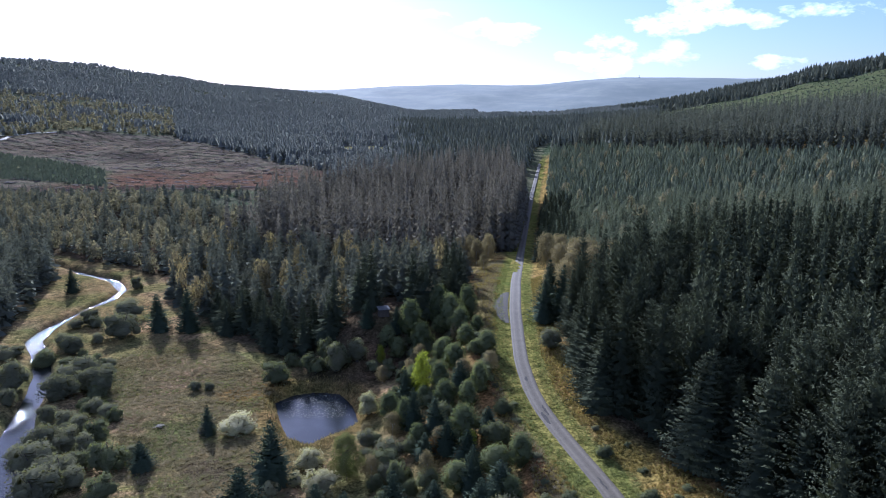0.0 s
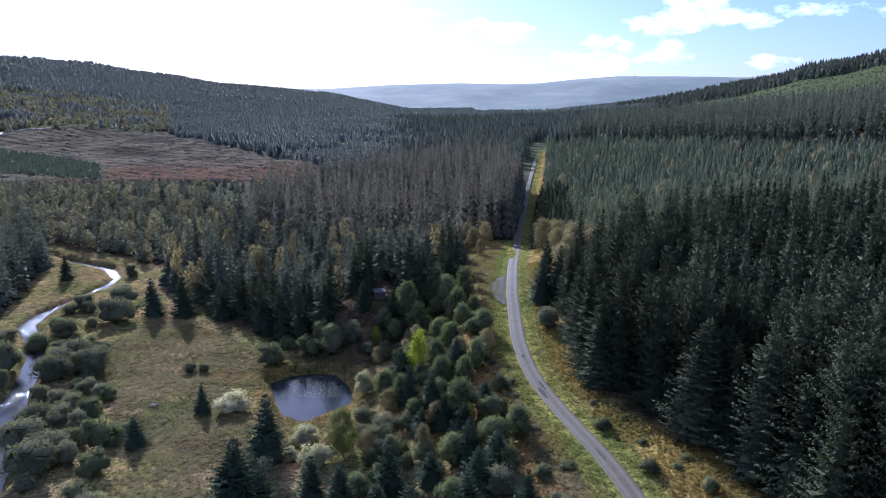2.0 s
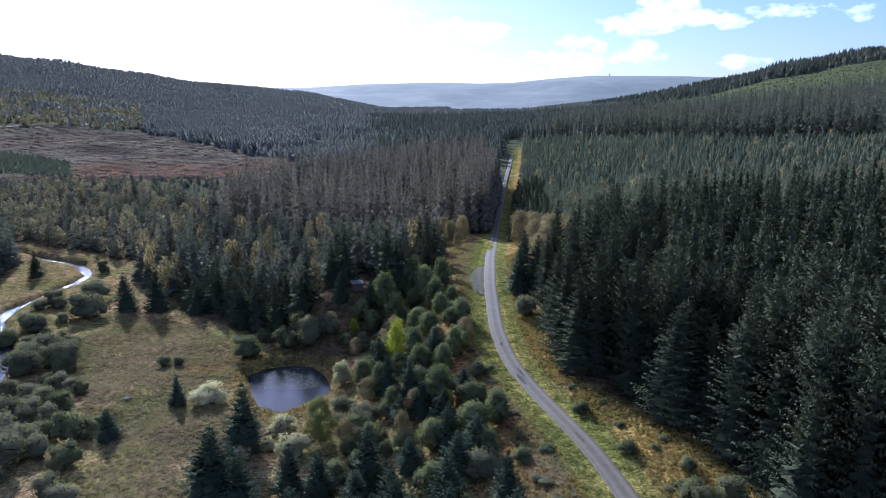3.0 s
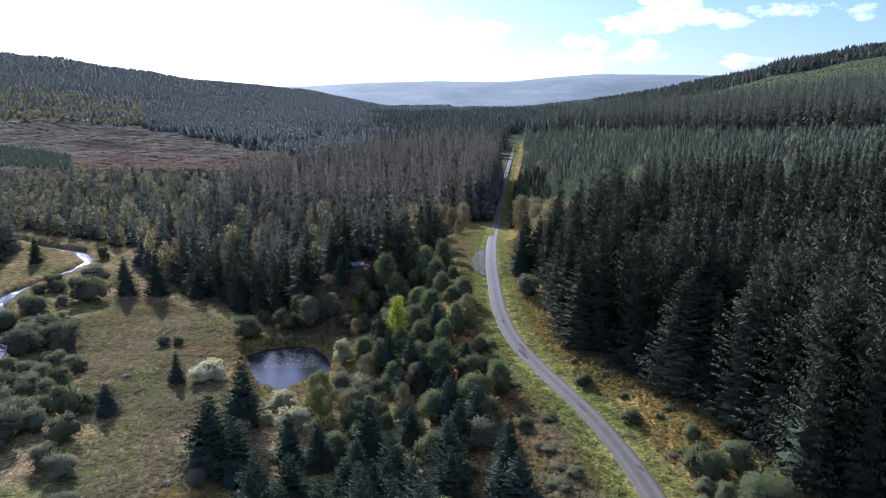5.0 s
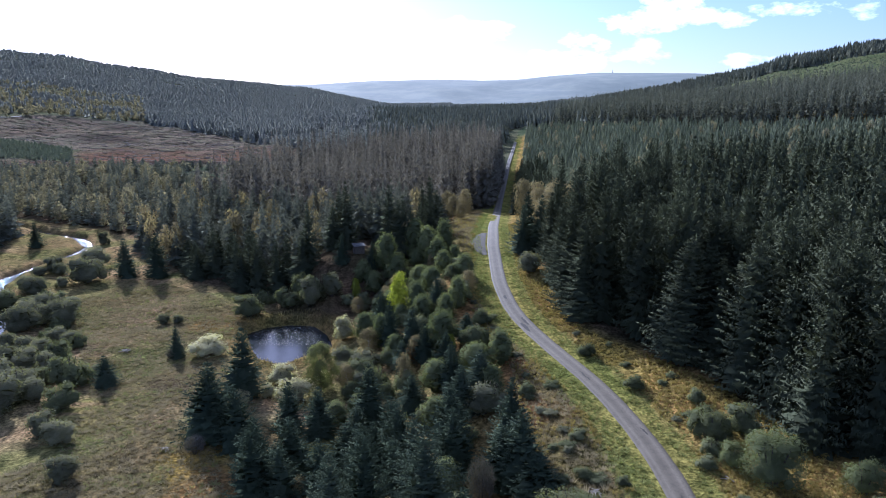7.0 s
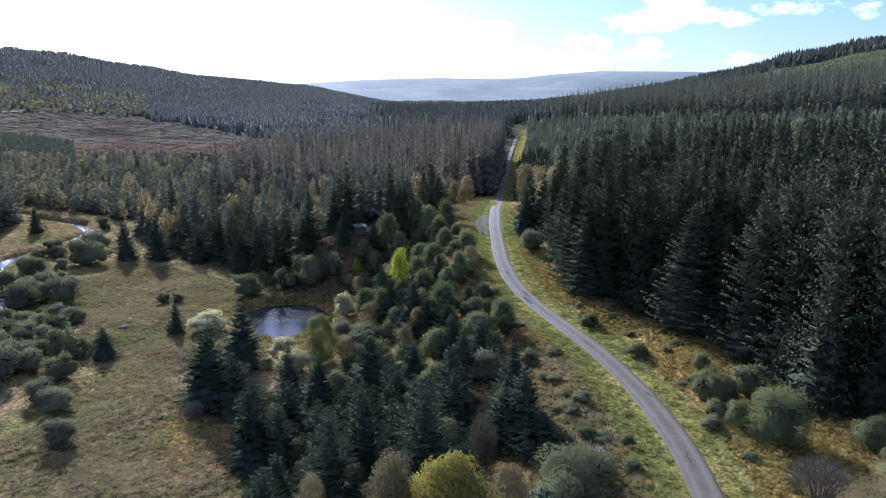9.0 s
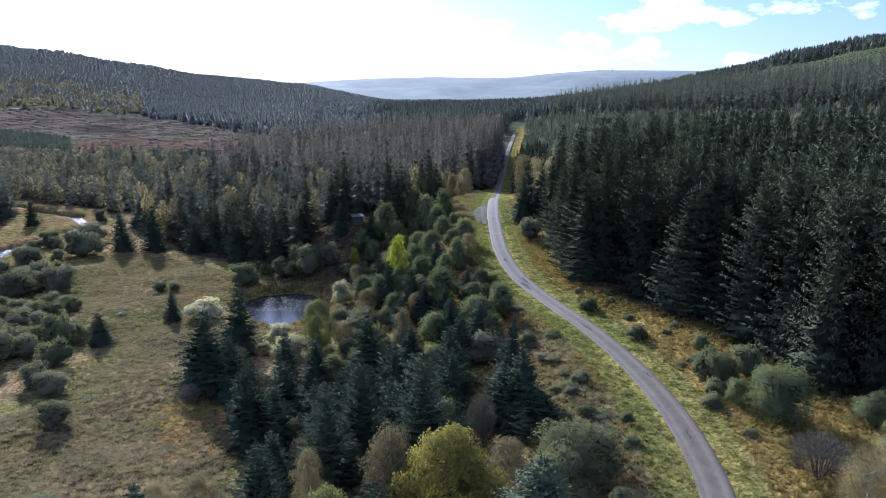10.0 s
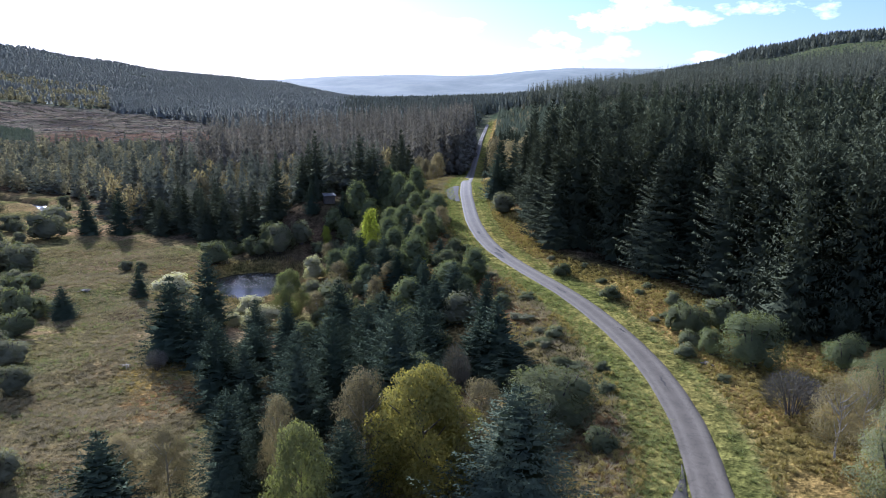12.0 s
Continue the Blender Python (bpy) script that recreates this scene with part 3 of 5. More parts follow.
def twig_crown(seed, n, spread=0.42):
    """A dome of fine bare twigs that point up and outwards."""
    r = np.random.RandomState(seed)
    tris = []
    for _ in range(n):
        a, q = r.uniform(0, 6.283), math.sqrt(r.uniform(0, 1))
        z = (0.25 + 0.72 * math.sqrt(max(0.0, 1 - (q * 0.92) ** 2))) * r.uniform(0.45, 1.0)
        out = np.array([math.cos(a), math.sin(a), 0])
        p = out * q * spread * (0.35 + 0.65 * min(1, z / 0.6)) + np.array([0, 0, z - 0.12])
        d = out * q * 0.9 + np.array([0, 0, 0.8]) + r.normal(size=3) * 0.45
        w = np.cross(d, r.normal(size=3))
        w *= r.uniform(0.0024, 0.0055) / (np.linalg.norm(w) + 1e-9)
        tris.append((p - w, p + w, p + d / np.linalg.norm(d) * r.uniform(0.08, 0.2)))
    return loose(tris)


def trunk_of(h=0.95, r0=0.018, bend=0.0, seed=0):
    r = np.random.RandomState(seed)
    return tube([(r.uniform(-bend, bend) * k, r.uniform(-bend, bend) * k, -0.03 + h * k / 4) for k in range(5)], [r0 * (1 - 0.23 * k) for k in range(5)], 6)


def limbs(seed, n, h0, h1, spread):
    r = np.random.RandomState(seed)
    out = [trunk_of(h1, 0.022, 0.012, seed)]
    for k in range(n):
        a, z = 6.283 * k / n + r.uniform(-0.4, 0.4), r.uniform(h0, h1 * 0.8)
        s = spread * r.uniform(0.6, 1.0)
        out.append(tube([(0, 0, z), (s * 0.5 * math.cos(a), s * 0.5 * math.sin(a), z + 0.09), (s * math.cos(a), s * math.sin(a), z + 0.22)], [0.010, 0.007, 0.003], 4))
    return merge(out)


def stems(seed, n, spread, thick=1.0):
    r = np.random.RandomState(seed)
    out = []
    for k in range(n):
        a, s = 6.283 * k / n + r.uniform(-0.4, 0.4), spread * r.uniform(0.4, 0.9)
        out.append(tube([(0.05 * math.cos(a), 0.05 * math.sin(a), -0.06), (s * 0.5 * math.cos(a), s * 0.5 * math.sin(a), 0.35), (s * math.cos(a), s * math.sin(a), 0.75)], [0.022 * thick, 0.014 * thick, 0.005 * thick], 4))
    return merge(out)


def bush_blobs(seed, n):
    r = np.random.RandomState(seed)
    out = [(0, 0, 0.36, 0.34, 0.42), (0, 0, 0.2, 0.4, 0.24)]
    for k in range(n):
        a, q, z = 2.4 * k + r.uniform(-0.5, 0.5), r.uniform(0.14, 0.4), r.uniform(0.15, 0.72)
        q *= math.sqrt(max(0.1, 1.15 - z))
        out.append((q * math.cos(a), q * math.sin(a), z, r.uniform(0.11, 0.22), r.uniform(0.14, 0.27)))
    return out


def tree_blobs(seed, n, low=0.28, wide=0.34, big=1.0):
    r = np.random.RandomState(seed)
    out = []
    for k in range(n):
        z = low + (0.93 - low) * (k + 0.5) / n
        q = wide * math.sin(math.pi * min(0.98, (z - low + 0.22) / (1.12 - low + 0.1))) * r.uniform(0.35, 0.85)
        a = 2.4 * k + r.uniform(-0.4, 0.4)
        s = r.uniform(0.16, 0.25) * big * (1 if big == 1 else 1.15 - 0.4 * z)
        out.append((q * math.cos(a), q * math.sin(a), z, s * 1.1, s * 0.85))
    return out


def kind_of_plant(name, wood, crown, wood_mat, crown_mat, label, category, group=""):
    """The first of a kind, with its wooden part and crown; the rest are copies."""
    ob = tagged(new(name), label, category, group)
    part("trunk" if category == "tree" else "branchwork", mesh_of(name + "_wood", *wood, [wood_mat], True), ob)
    soft = crown_normals(*crown, lift=0.14, stretch=1.0, grain=0.2) if "spruce" in name else crown_normals(*crown, centre=0.2 if category == "bush" else 0.45, stretch=1.0 if category == "bush" else 1.3, grain=0.3)
    part("crown", mesh_of(name + "_crown", *crown, [crown_mat], normals=None if "bare" in name else soft), ob)
    ob.location = (0, 0, -500)
    return ob


def planted(kinds, rows, seed, sink=0.05):
    """Copies of the kinds at rows of (x, y, width, height)."""
    r = np.random.RandomState(seed)
    for i, (x, y, w, h) in enumerate(rows):
        src = kinds[i % len(kinds)]
        m = Matrix.LocRotScale((x, y, float(height(x, y)) - sink), Euler((r.uniform(-0.03, 0.03), r.uniform(-0.03, 0.03), r.uniform(0, 6.283))), (w, w, h))
        copy_thing(src, m)


def discard(kinds):
    for k in kinds:
        for o in (*k.children_recursive, k):
            bpy.data.objects.remove(o)


def scatter(ring, step, seed, jitter=0.42):
    """Points on a shaken grid within a ring of the plan."""
    r = np.random.RandomState(seed)
    xs, ys = [p[0] for p in ring], [p[1] for p in ring]
    gx, gy = np.meshgrid(np.arange(min(xs), max(xs), float(step)), np.arange(min(ys), max(ys), step * 0.9))
    gx[1::2] += step / 2
    x, y = gx.ravel() + r.uniform(-jitter, jitter, gx.size) * step, gy.ravel() + r.uniform(-jitter, jitter, gx.size) * step
    keep = inside(x, y, ring)
    return x[keep], y[keep]


def forest(name, shapes, x, y, tall, wide, mat, label, category, seed, sink=0.2, centre=None, lift=0.16, grain=0.14):
    """One mesh of many plants: tall and wide are (least, most) metres of height and width."""
    r = np.random.RandomState(seed)
    n = len(x)
    z = height(x, y) - sink
    h, w = r.uniform(*tall, n), r.uniform(*wide, n)
    turn, tint, which = r.uniform(0, 6.283, n), r.uniform(0, 1, n), r.randint(0, len(shapes), n)
    vs, fs, ts, ns, total = [], [], [], [], 0
    for k, (v, f) in enumerate(shapes):
        soft = crown_normals(v, f, lift=lift, grain=grain) if centre is None else crown_normals(v, f, centre=centre, grain=0.6)
        i = np.nonzero(which == k)[0]
        if not len(i):
            continue
        c, s = np.cos(turn[i])[:, None], np.sin(turn[i])[:, None]
        px = (v[:, 0] * c - v[:, 1] * s) * w[i][:, None] + x[i][:, None]
        py = (v[:, 0] * s + v[:, 1] * c) * w[i][:, None] + y[i][:, None]
        pz = v[:, 2] * h[i][:, None] + z[i][:, None]
        vs.append(np.stack([px, py, pz], 2).reshape(-1, 3))
        fs.append((f[None] + (np.arange(len(i)) * len(v))[:, None, None] + total).reshape(-1, 3))
        ts.append(np.repeat(tint[i], len(v)))
        ns.append(np.stack([soft[:, 0] * c - soft[:, 1] * s, soft[:, 0] * s + soft[:, 1] * c, np.broadcast_to(soft[:, 2], px.shape)], 2).reshape(-1, 3))
        total += len(i) * len(v)
    if not vs:
        return None
    ob = new(name, mesh_of(name, np.concatenate(vs), np.concatenate(fs), [mat], tint=np.concatenate(ts), normals=np.concatenate(ns)))
    return tagged(ob, label, category, kind="stuff")


# ---- the plan of the woods ----
STAND = [(27, 145), (25.5, 128), (26, 106), (30, 97), (34, 90), (38.5, 83), (39.5, 75), (44.5, 68), (49, 57), (62, 52), (105, 100), (168, 178), (152, 197), (84, 187), (52, 172), (38, 156)]
YOUNG = [(36, 202), (80, 195), (152, 204), (176, 186), (330, 370), (262, 430), (210, 460), (150, 540), (118, 610), (94, 600), (62, 400)]
TALL_MID = [(-98, 292), (-60, 276), (-10, 262), (6, 254), (24.5, 254), (33, 300), (41, 348), (45, 392), (48, 470), (56, 570), (0, 540), (-60, 470), (-96, 400)]
MIXED = [(-68, 188), (-62, 177), (-52, 169), (-42, 162), (-33, 158), (-26, 157), (-19, 165), (-10, 158), (0, 157), (5, 170), (7, 185), (7, 222), (10, 250), (-12, 260), (-60, 274), (-98, 290), (-98, 240), (-86, 207)]
LEFT_WOOD = [(-98, 236), (-98, 292), (-100, 345), (-150, 395), (-300, 415), (-300, 270), (-160, 272), (-128, 258), (-112, 246)]
LEFT_BANK = [(-116, 146), (-117, 172), (-124, 190), (-131, 212), (-140, 240), (-165, 268), (-215, 262), (-180, 200), (-128, 128)]
CLEARING = [(-310, 442), (-235, 434), (-160, 436), (-100, 442), (-80, 500), (-120, 580), (-148, 610), (-198, 680), (-290, 815), (-350, 878), (-385, 832), (-440, 785), (-470, 740), (-520, 640)]
NURSERY = [(-408, 633), (-330, 580), (-262, 530), (-225, 455), (-262, 470), (-330, 495)]
TALL_RIGHT = [(120, 616), (152, 545), (212, 466), (266, 436), (318, 390), (440, 500), (490, 570), (400, 610), (300, 650), (220, 720), (150, 720)]
GREEN_SLOPE = [(300, 730), (420, 640), (520, 600), (700, 700), (1000, 860), (900, 950), (720, 1040), (600, 1120), (560, 1180), (500, 1270), (400, 1400), (330, 1480), (240, 1200), (260, 900)]

GLADE = [(-112, 690), (-62, 676), (-42, 700), (-60, 760), (-105, 770)]
# patches of other growth in the meadow: x, y, half widths, colour
SPOTS = [(-39.7, 104, 5, 4, (0.085, 0.06, 0.048)), (-42, 136.5, 6.5, 4.5, (0.17, 0.108, 0.04)), (-37.5, 141, 5, 2.6, (0.15, 0.11, 0.042)), (-28, 79, 5.5, 7, (0.19, 0.14, 0.045)),
         (-25, 72, 4, 6, (0.18, 0.115, 0.05)), (-70, 134, 4.5, 7, (0.12, 0.125, 0.045)), (-60, 150, 9, 14, (0.2, 0.148, 0.098)), (-50, 118, 8, 9, (0.135, 0.13, 0.056)), (-46, 92, 7, 10, (0.14, 0.132, 0.056))]
# slope of the knoll whose ground is darkened as if shaded
KNOLL_SHADE = [(-46, 166), (-33, 153), (-30, 147), (-20, 143.5), (-12, 144), (-4, 148), (4, 158), (0, 166), (-30, 168)]


def wooded(x, y):
    c = np.zeros(np.shape(x))
    for ring in (STAND, YOUNG, TALL_MID, MIXED, LEFT_WOOD, LEFT_BANK):
        c = np.maximum(c, 1 - ease(-2, 2.5, ring_off(x, y, ring)))
    return c


def cover_colour(x, y):
    """The colour of what grows on the ground, with shade painted on the knoll."""
    r = np.hypot(x, y)
    d = x - road_x(y)
    col = np.empty(np.shape(x) + (3,))
    col[:] = (0.16, 0.126, 0.068)

    def lay(mask, c):
        col[:] = col + (np.array(c) - col) * np.clip(mask, 0, 1)[..., None]

    near = y < 340
    lay(ease(-0.2, 0.5, waves(x, y, 46, 21)) * near, (0.205, 0.152, 0.096))
    lay(ease(0.1, 0.7, waves(x, y, 23, 22)) * near * 0.7, (0.118, 0.118, 0.05))
    lay(ease(30, 18, -d) * (d < 0), (0.142, 0.112, 0.055))
    lay(ease(0.0, 0.5, waves(x, y, 14, 23)) * ease(24, 14, -d) * (d < -5) * 0.8, (0.16, 0.092, 0.045))
    lay(ease(4.2, 5.4, d), (0.226, 0.158, 0.064))
    lay(ease(0.1, 0.6, waves(x, y, 11, 24)) * (d > 5) * 0.6, (0.143, 0.117, 0.045))
    lay((1 - ease(3.9, 5.0, d)) * (1 - ease(4.4, 6.2, -d)), (0.146, 0.140, 0.048))
    pond = ring_off(x, y, POND)
    lay((1 - ease(3.5, 8, pond)) * near, (0.135, 0.1, 0.046))
    for px, py, rx, ry, c in SPOTS:
        w = np.hypot((x - px) / rx, (y - py) / ry) + 0.3 * waves(x, y, 5, 26)
        lay((1 - ease(0.6, 1.15, w)) * near, c)
    lay(wooded(x, y), (0.065, 0.052, 0.039))
    # the wood's shade on the knoll, painted as darker ground
    lay((1 - ease(-1, 5, ring_off(x, y, KNOLL_SHADE))) * near, (0.06, 0.048, 0.034))
    lay((r > 330) * (d < 0) * (1 - wooded(x, y)), (0.09, 0.094, 0.07))
    bare = 1 - ease(-6, 10, ring_off(x, y, CLEARING))
    lay(bare, (0.125, 0.108, 0.094))
    lay(bare * ease(-0.1, 0.5, waves(x, y, 70, 51)), (0.07, 0.058, 0.054))
    lay(bare * ease(0.1, 0.6, waves(x, y * 0.6, 55, 52)) * 0.8, (0.14, 0.12, 0.104))
    lay(bare * ease(0.2, 0.7, waves(x, y * 0.5, 24, 53)) * 0.7, (0.06, 0.05, 0.047))
    lay((1 - ease(-14, 14, ring_off(x, y, CLEARING))) * (1 - ease(490, 560, y + 20 * waves(x, y, 50, 54))) * ease(-290, -230, x), (0.11, 0.07, 0.056))
    lay(bare * (1 - ease(440, 462, y + 6 * waves(x, y, 30, 55))), (0.039, 0.032, 0.033))
    lay(1 - ease(-6, 6, ring_off(x, y, GLADE)), (0.2, 0.18, 0.115))
    lay(1 - ease(-4, 6, ring_off(x, y, NURSERY)), (0.091, 0.104, 0.067))
    lay((d > 0) * ease(560, 640, r), (0.058, 0.073, 0.051))
    lay(1 - ease(-20, 20, ring_off(x, y, GREEN_SLOPE)), (0.075, 0.086, 0.050))
    bed = np.where(near, way_off(x, y, RIVER), 99)
    lay(1 - ease(-0.3, 1.2, bed), (0.072, 0.058, 0.048))
    return col


# ---- ground, road, water ----
def steps(a, b, fine, far, grow):
    """Grid lines: even from a to b, then wider and wider to far."""
    out = list(np.arange(a, b, fine))
    s = fine
    while out[-1] < far:
        s *= grow
        out.append(out[-1] + s)
    return out


def build_ground():
    right = steps(-128, 62, 1.0, 4700, 1.055)
    left = [-128 - (v - 62) for v in steps(62, 63, 1.0, 4600, 1.055)[1:]]
    xs = np.array(left[::-1] + right)
    ys = np.array([-4500, -2500, -1200, -500, -200, -80, -30, 0, 15, 25] + steps(32, 262, 1.0, 4400, 1.03))
    gx, gy = np.meshgrid(xs, ys)
    gz = height(gx, gy)
    n, m = len(ys), len(xs)
    i = (np.arange(n - 1)[:, None] * m + np.arange(m - 1)[None]).ravel()
    faces = np.stack([i, i + 1, i + m + 1, i + m], 1)
    me = mesh_of("ground", np.stack([gx, gy, gz], 2).reshape(-1, 3), faces, [COVER], True)
    at = me.attributes.new("cover", "FLOAT_COLOR", "POINT")
    c = np.concatenate([cover_colour(gx.ravel(), gy.ravel()), np.ones((gx.size, 1))], 1)
    at.data.foreach_set("color", c.astype(np.float32).ravel())
    tagged(new("ground", me), "rough straw-coloured moorland grass and forest floor", "ground", kind="structure")


def strip(name, ys, across, mat, label, kind, lift=0.07):
    """A strip that follows the road: across gives the offsets at each y."""
    vs, wear = [], []
    for y in ys:
        x0 = float(road_x(y))
        slope = (float(road_x(y + 1)) - float(road_x(y - 1))) / 2
        n = np.array([1, -slope]) / math.hypot(1, slope)
        for j, o in enumerate(across(y)):
            o *= 1 - 0.24 * float(ease(225, 300, y))
            px, py = x0 + n[0] * o, y + n[1] * o
            vs.append((px, py, float(road_z(y)) + lift + 0.5 * float(ease(255, 400, y)) - 0.012 * min(o * o, 2.5) - (0.16 if j in (0, len(across(y)) - 1) else 0)))
            wear.append(0.25 + 0.75 * math.exp(-((abs(o) - 0.72) / 0.33) ** 2) if abs(o) < 1.5 else 0.0)
    k = len(across(ys[0]))
    i = (np.arange(len(ys) - 1)[:, None] * k + np.arange(k - 1)[None]).ravel()
    me = mesh_of(name, vs, np.stack([i, i + 1, i + k + 1, i + k], 1), [mat], True, wear, "wear")
    return tagged(new(name, me), label, kind, kind="structure")


build_ground()
ROAD = strip("road", list(np.arange(-80, 300, 1.2)) + list(np.arange(300, 1000, 6.0)),
      lambda y: (-1.56 + 0.07 * math.sin(y * 0.9), -1.38, -1.05, -0.72, -0.35, 0, 0.35, 0.72, 1.05, 1.38, 1.56 + 0.07 * math.sin(y * 1.1 + 2)), ASPHALT,
      "narrow single-track road of worn grey asphalt", "road")
strip("layby", list(np.arange(150, 176, 1.0)), lambda y: tuple(-1.5 - k / 4 * (3.4 * max(0.02, math.sin(math.pi * (y - 149) / 27.5)) ** 0.6) for k in range(5, -1, -1)), DARK_ASPHALT,
      "passing place of grey asphalt beside the road", "layby", 0.12)
strip("layby", list(np.arange(8, 45, 1.0)), lambda y: tuple(-1.5 - k / 4 * (0.05 + 2.6 * float(ease(44.5, 34, y)) * float(ease(7, 18, y))) for k in range(5, -1, -1)), DARK_ASPHALT,
      "passing place of grey asphalt beside the road", "layby", 0.12)


def tar_patch(y0, y1, o0, o1, seed):
    """A ragged dark repair in the asphalt."""
    r = np.random.RandomState(seed)
    ys = np.linspace(y0, y1, 9)
    vs = []
    for k, y in enumerate(ys):
        grow = 0.25 + 0.75 * math.sin(math.pi * (k + 0.4) / 8.8)
        m, half = (o0 + o1) / 2 + r.uniform(-0.12, 0.12), (o1 - o0) / 2 * grow * r.uniform(0.75, 1.1)
        for o in (m - half, m, m + half):
            vs.append((float(road_x(y)) + o, y, float(road_z(y)) + 0.085 - 0.012 * min(o * o, 2.5)))
    i = (np.arange(8)[:, None] * 3 + np.arange(2)[None]).ravel()
    return mesh_of("tar_patch", vs, np.stack([i, i + 1, i + 4, i + 3], 1), [TAR], True)


for y0, y1, o0, o1, seed in ((104.5, 108.5, -0.95, -0.1, 1), (107.6, 111, 0.1, 0.6, 2), (85.2, 88.4, -0.25, 0.05, 3), (70.5, 72.2, 0.5, 0.8, 4), (57, 59, -0.1, 0.1, 5), (120, 122, -0.5, 0.1, 6)):
    part("tar_patch", tar_patch(y0, y1, o0, o1, seed), ROAD, "dark tar repair in the worn asphalt")


def water_sheet(name, ring, z, mat, label):
    bm = bmesh.new()
    bm.faces.new([bm.verts.new((x, y, z)) for x, y in ring])
    me = bpy.data.meshes.new(name)
    bmesh.ops.triangulate(bm, faces=bm.faces[:])
    bm.to_mesh(me)
    bm.free()
    me.materials.append(mat)
    tagged(new(name, me), label, "water", kind="structure")


bank = []
for sg in (1, -1):
    row = []
    for k, (x, y, w) in enumerate(RIVER):
        a, b = RIVER[max(k - 1, 0)], RIVER[min(k + 1, len(RIVER) - 1)]
        d = Vector((b[0] - a[0], b[1] - a[1])).normalized()
        row.append((x + d.y * sg * (w + 0.9), y - d.x * sg * (w + 0.9)))
    bank += row if sg > 0 else row[::-1]
water_sheet("river", bank, WATER, RIVER_WATER, "shallow river glittering in the low sun")
mid = (sum(p[0] for p in POND) / len(POND), sum(p[1] for p in POND) / len(POND))
water_sheet("pond", [(mid[0] + (x - mid[0]) * 1.2, mid[1] + (y - mid[1]) * 1.2) for x, y in POND], POND_Z, POND_WATER, "small dark pond that mirrors the sky")


def pond_weed(n, seed):
    """Small leaves that float on the farther half of the pond, each tilted a little."""
    r = np.random.RandomState(seed)
    x, y = r.uniform(-36, -16, 4 * n), r.uniform(122, 143, 4 * n)
    keep = (ring_off(x, y, POND) < -0.8) & (y + 1.5 * waves(x, y, 9, 71) > 129)
    tris = []
    for px, py in zip(x[keep][:n], y[keep][:n]):
        a, q = r.uniform(0, 6.283), r.uniform(0.06, 0.15)
        tip = [(px + q * math.cos(a + k) * (1.0 if k else 1.4), py + q * math.sin(a + k), POND_Z + 0.03 + r.uniform(0, 0.03)) for k in (0, 2.1, 4.2)]
        tris.append(tip)
    v, f = loose(tris)
    tagged(new("pond_weed", mesh_of("pond_weed", v, f, [PADS])), "small dull leaves floating on the dark pond", "pond weed", kind="stuff")


pond_weed(900, 73)


def build_hills():
    th, rr = np.linspace(-1.0, 1.0, 260), np.concatenate([np.linspace(2600, 4300, 40), np.linspace(4340, 4750, 6)])
    a, r = np.meshgrid(th, rr)
    v = np.stack([r * np.sin(a), r * np.cos(a), hill_height(a, r)], 2).reshape(-1, 3)
    n, m = len(rr), len(th)
    i = (np.arange(n - 1)[:, None] * m + np.arange(m - 1)[None]).ravel()
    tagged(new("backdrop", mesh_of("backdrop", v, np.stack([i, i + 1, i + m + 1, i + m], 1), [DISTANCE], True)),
           "long blue moorland hill far down the valley, its haze painted as a glow", "hill", kind="structure")


build_hills()


def track(line, wide):
    """A gravel track laid on the slope."""
    line = [Vector(p) for p in line]
    vs = []
    for k, p in enumerate(line):
        d = (line[min(k + 1, len(line) - 1)] - line[max(k - 1, 0)]).normalized()
        for o in (-1, -0.5, 0, 0.5, 1):
            q = p + Vector((d.y, -d.x)) * o * wide / 2
            vs.append((q.x, q.y, float(height(q.x, q.y)) + (0.5 if abs(o) < 1 else -0.3)))
    i = (np.arange(len(line) - 1)[:, None] * 5 + np.arange(4)[None]).ravel()
    tagged(new("forest_track", mesh_of("forest_track", vs, np.stack([i, i + 1, i + 6, i + 5], 1), [GRAVEL], True)), "pale gravel forestry track across the felled slope", "track", kind="structure")


def rounded(points, n=6):
    out = []
    for k in range(len(points) - 1):
        a, b, c, d = (Vector(points[min(max(j, 0), len(points) - 1)]) for j in (k - 1, k, k + 1, k + 2))
        for j in range(n):
            u = j / n
            out.append(0.5 * (2 * b + (c - a) * u + (2 * a - 5 * b + 4 * c - d) * u * u + (3 * b - a - 3 * c + d) * u ** 3))
    return out + [Vector(points[-1])]


track(rounded([(-500, 660), (-470, 690), (-453, 705), (-462, 735), (-464, 752), (-458, 774), (-437, 783)]), 4.5)

# ---- spruces that stand singly or along the edge of the stand ----
near_spruces = [kind_of_plant("spruce_tree", trunk_of(0.93, 0.016, 0.004, s), spruce_crown(s, 30, 10, n, 0.02 + 0.02 * (s % 3), 0.52, 0.76, 0.42, size, 0.78), BARK, NEEDLE,
                              "tall dark green spruce with drooping boughs in the plantation", "tree", "spruces of the plantation") for s, n, size in ((11, 60, 0.044), (12, 60, 0.044), (13, 60, 0.044), (17, 60, 0.044))]
inner_spruces = [kind_of_plant("spruce_tree", trunk_of(0.93, 0.016, 0.004, s), spruce_crown(s, 25, 10, 30, 0.02, 0.55, 0.7, 0.6, 0.05, 0.6), BARK, NEEDLE,
                               "tall dark green spruce standing close among its neighbours in the plantation", "tree", "spruces of the plantation") for s in (14, 15, 16)]
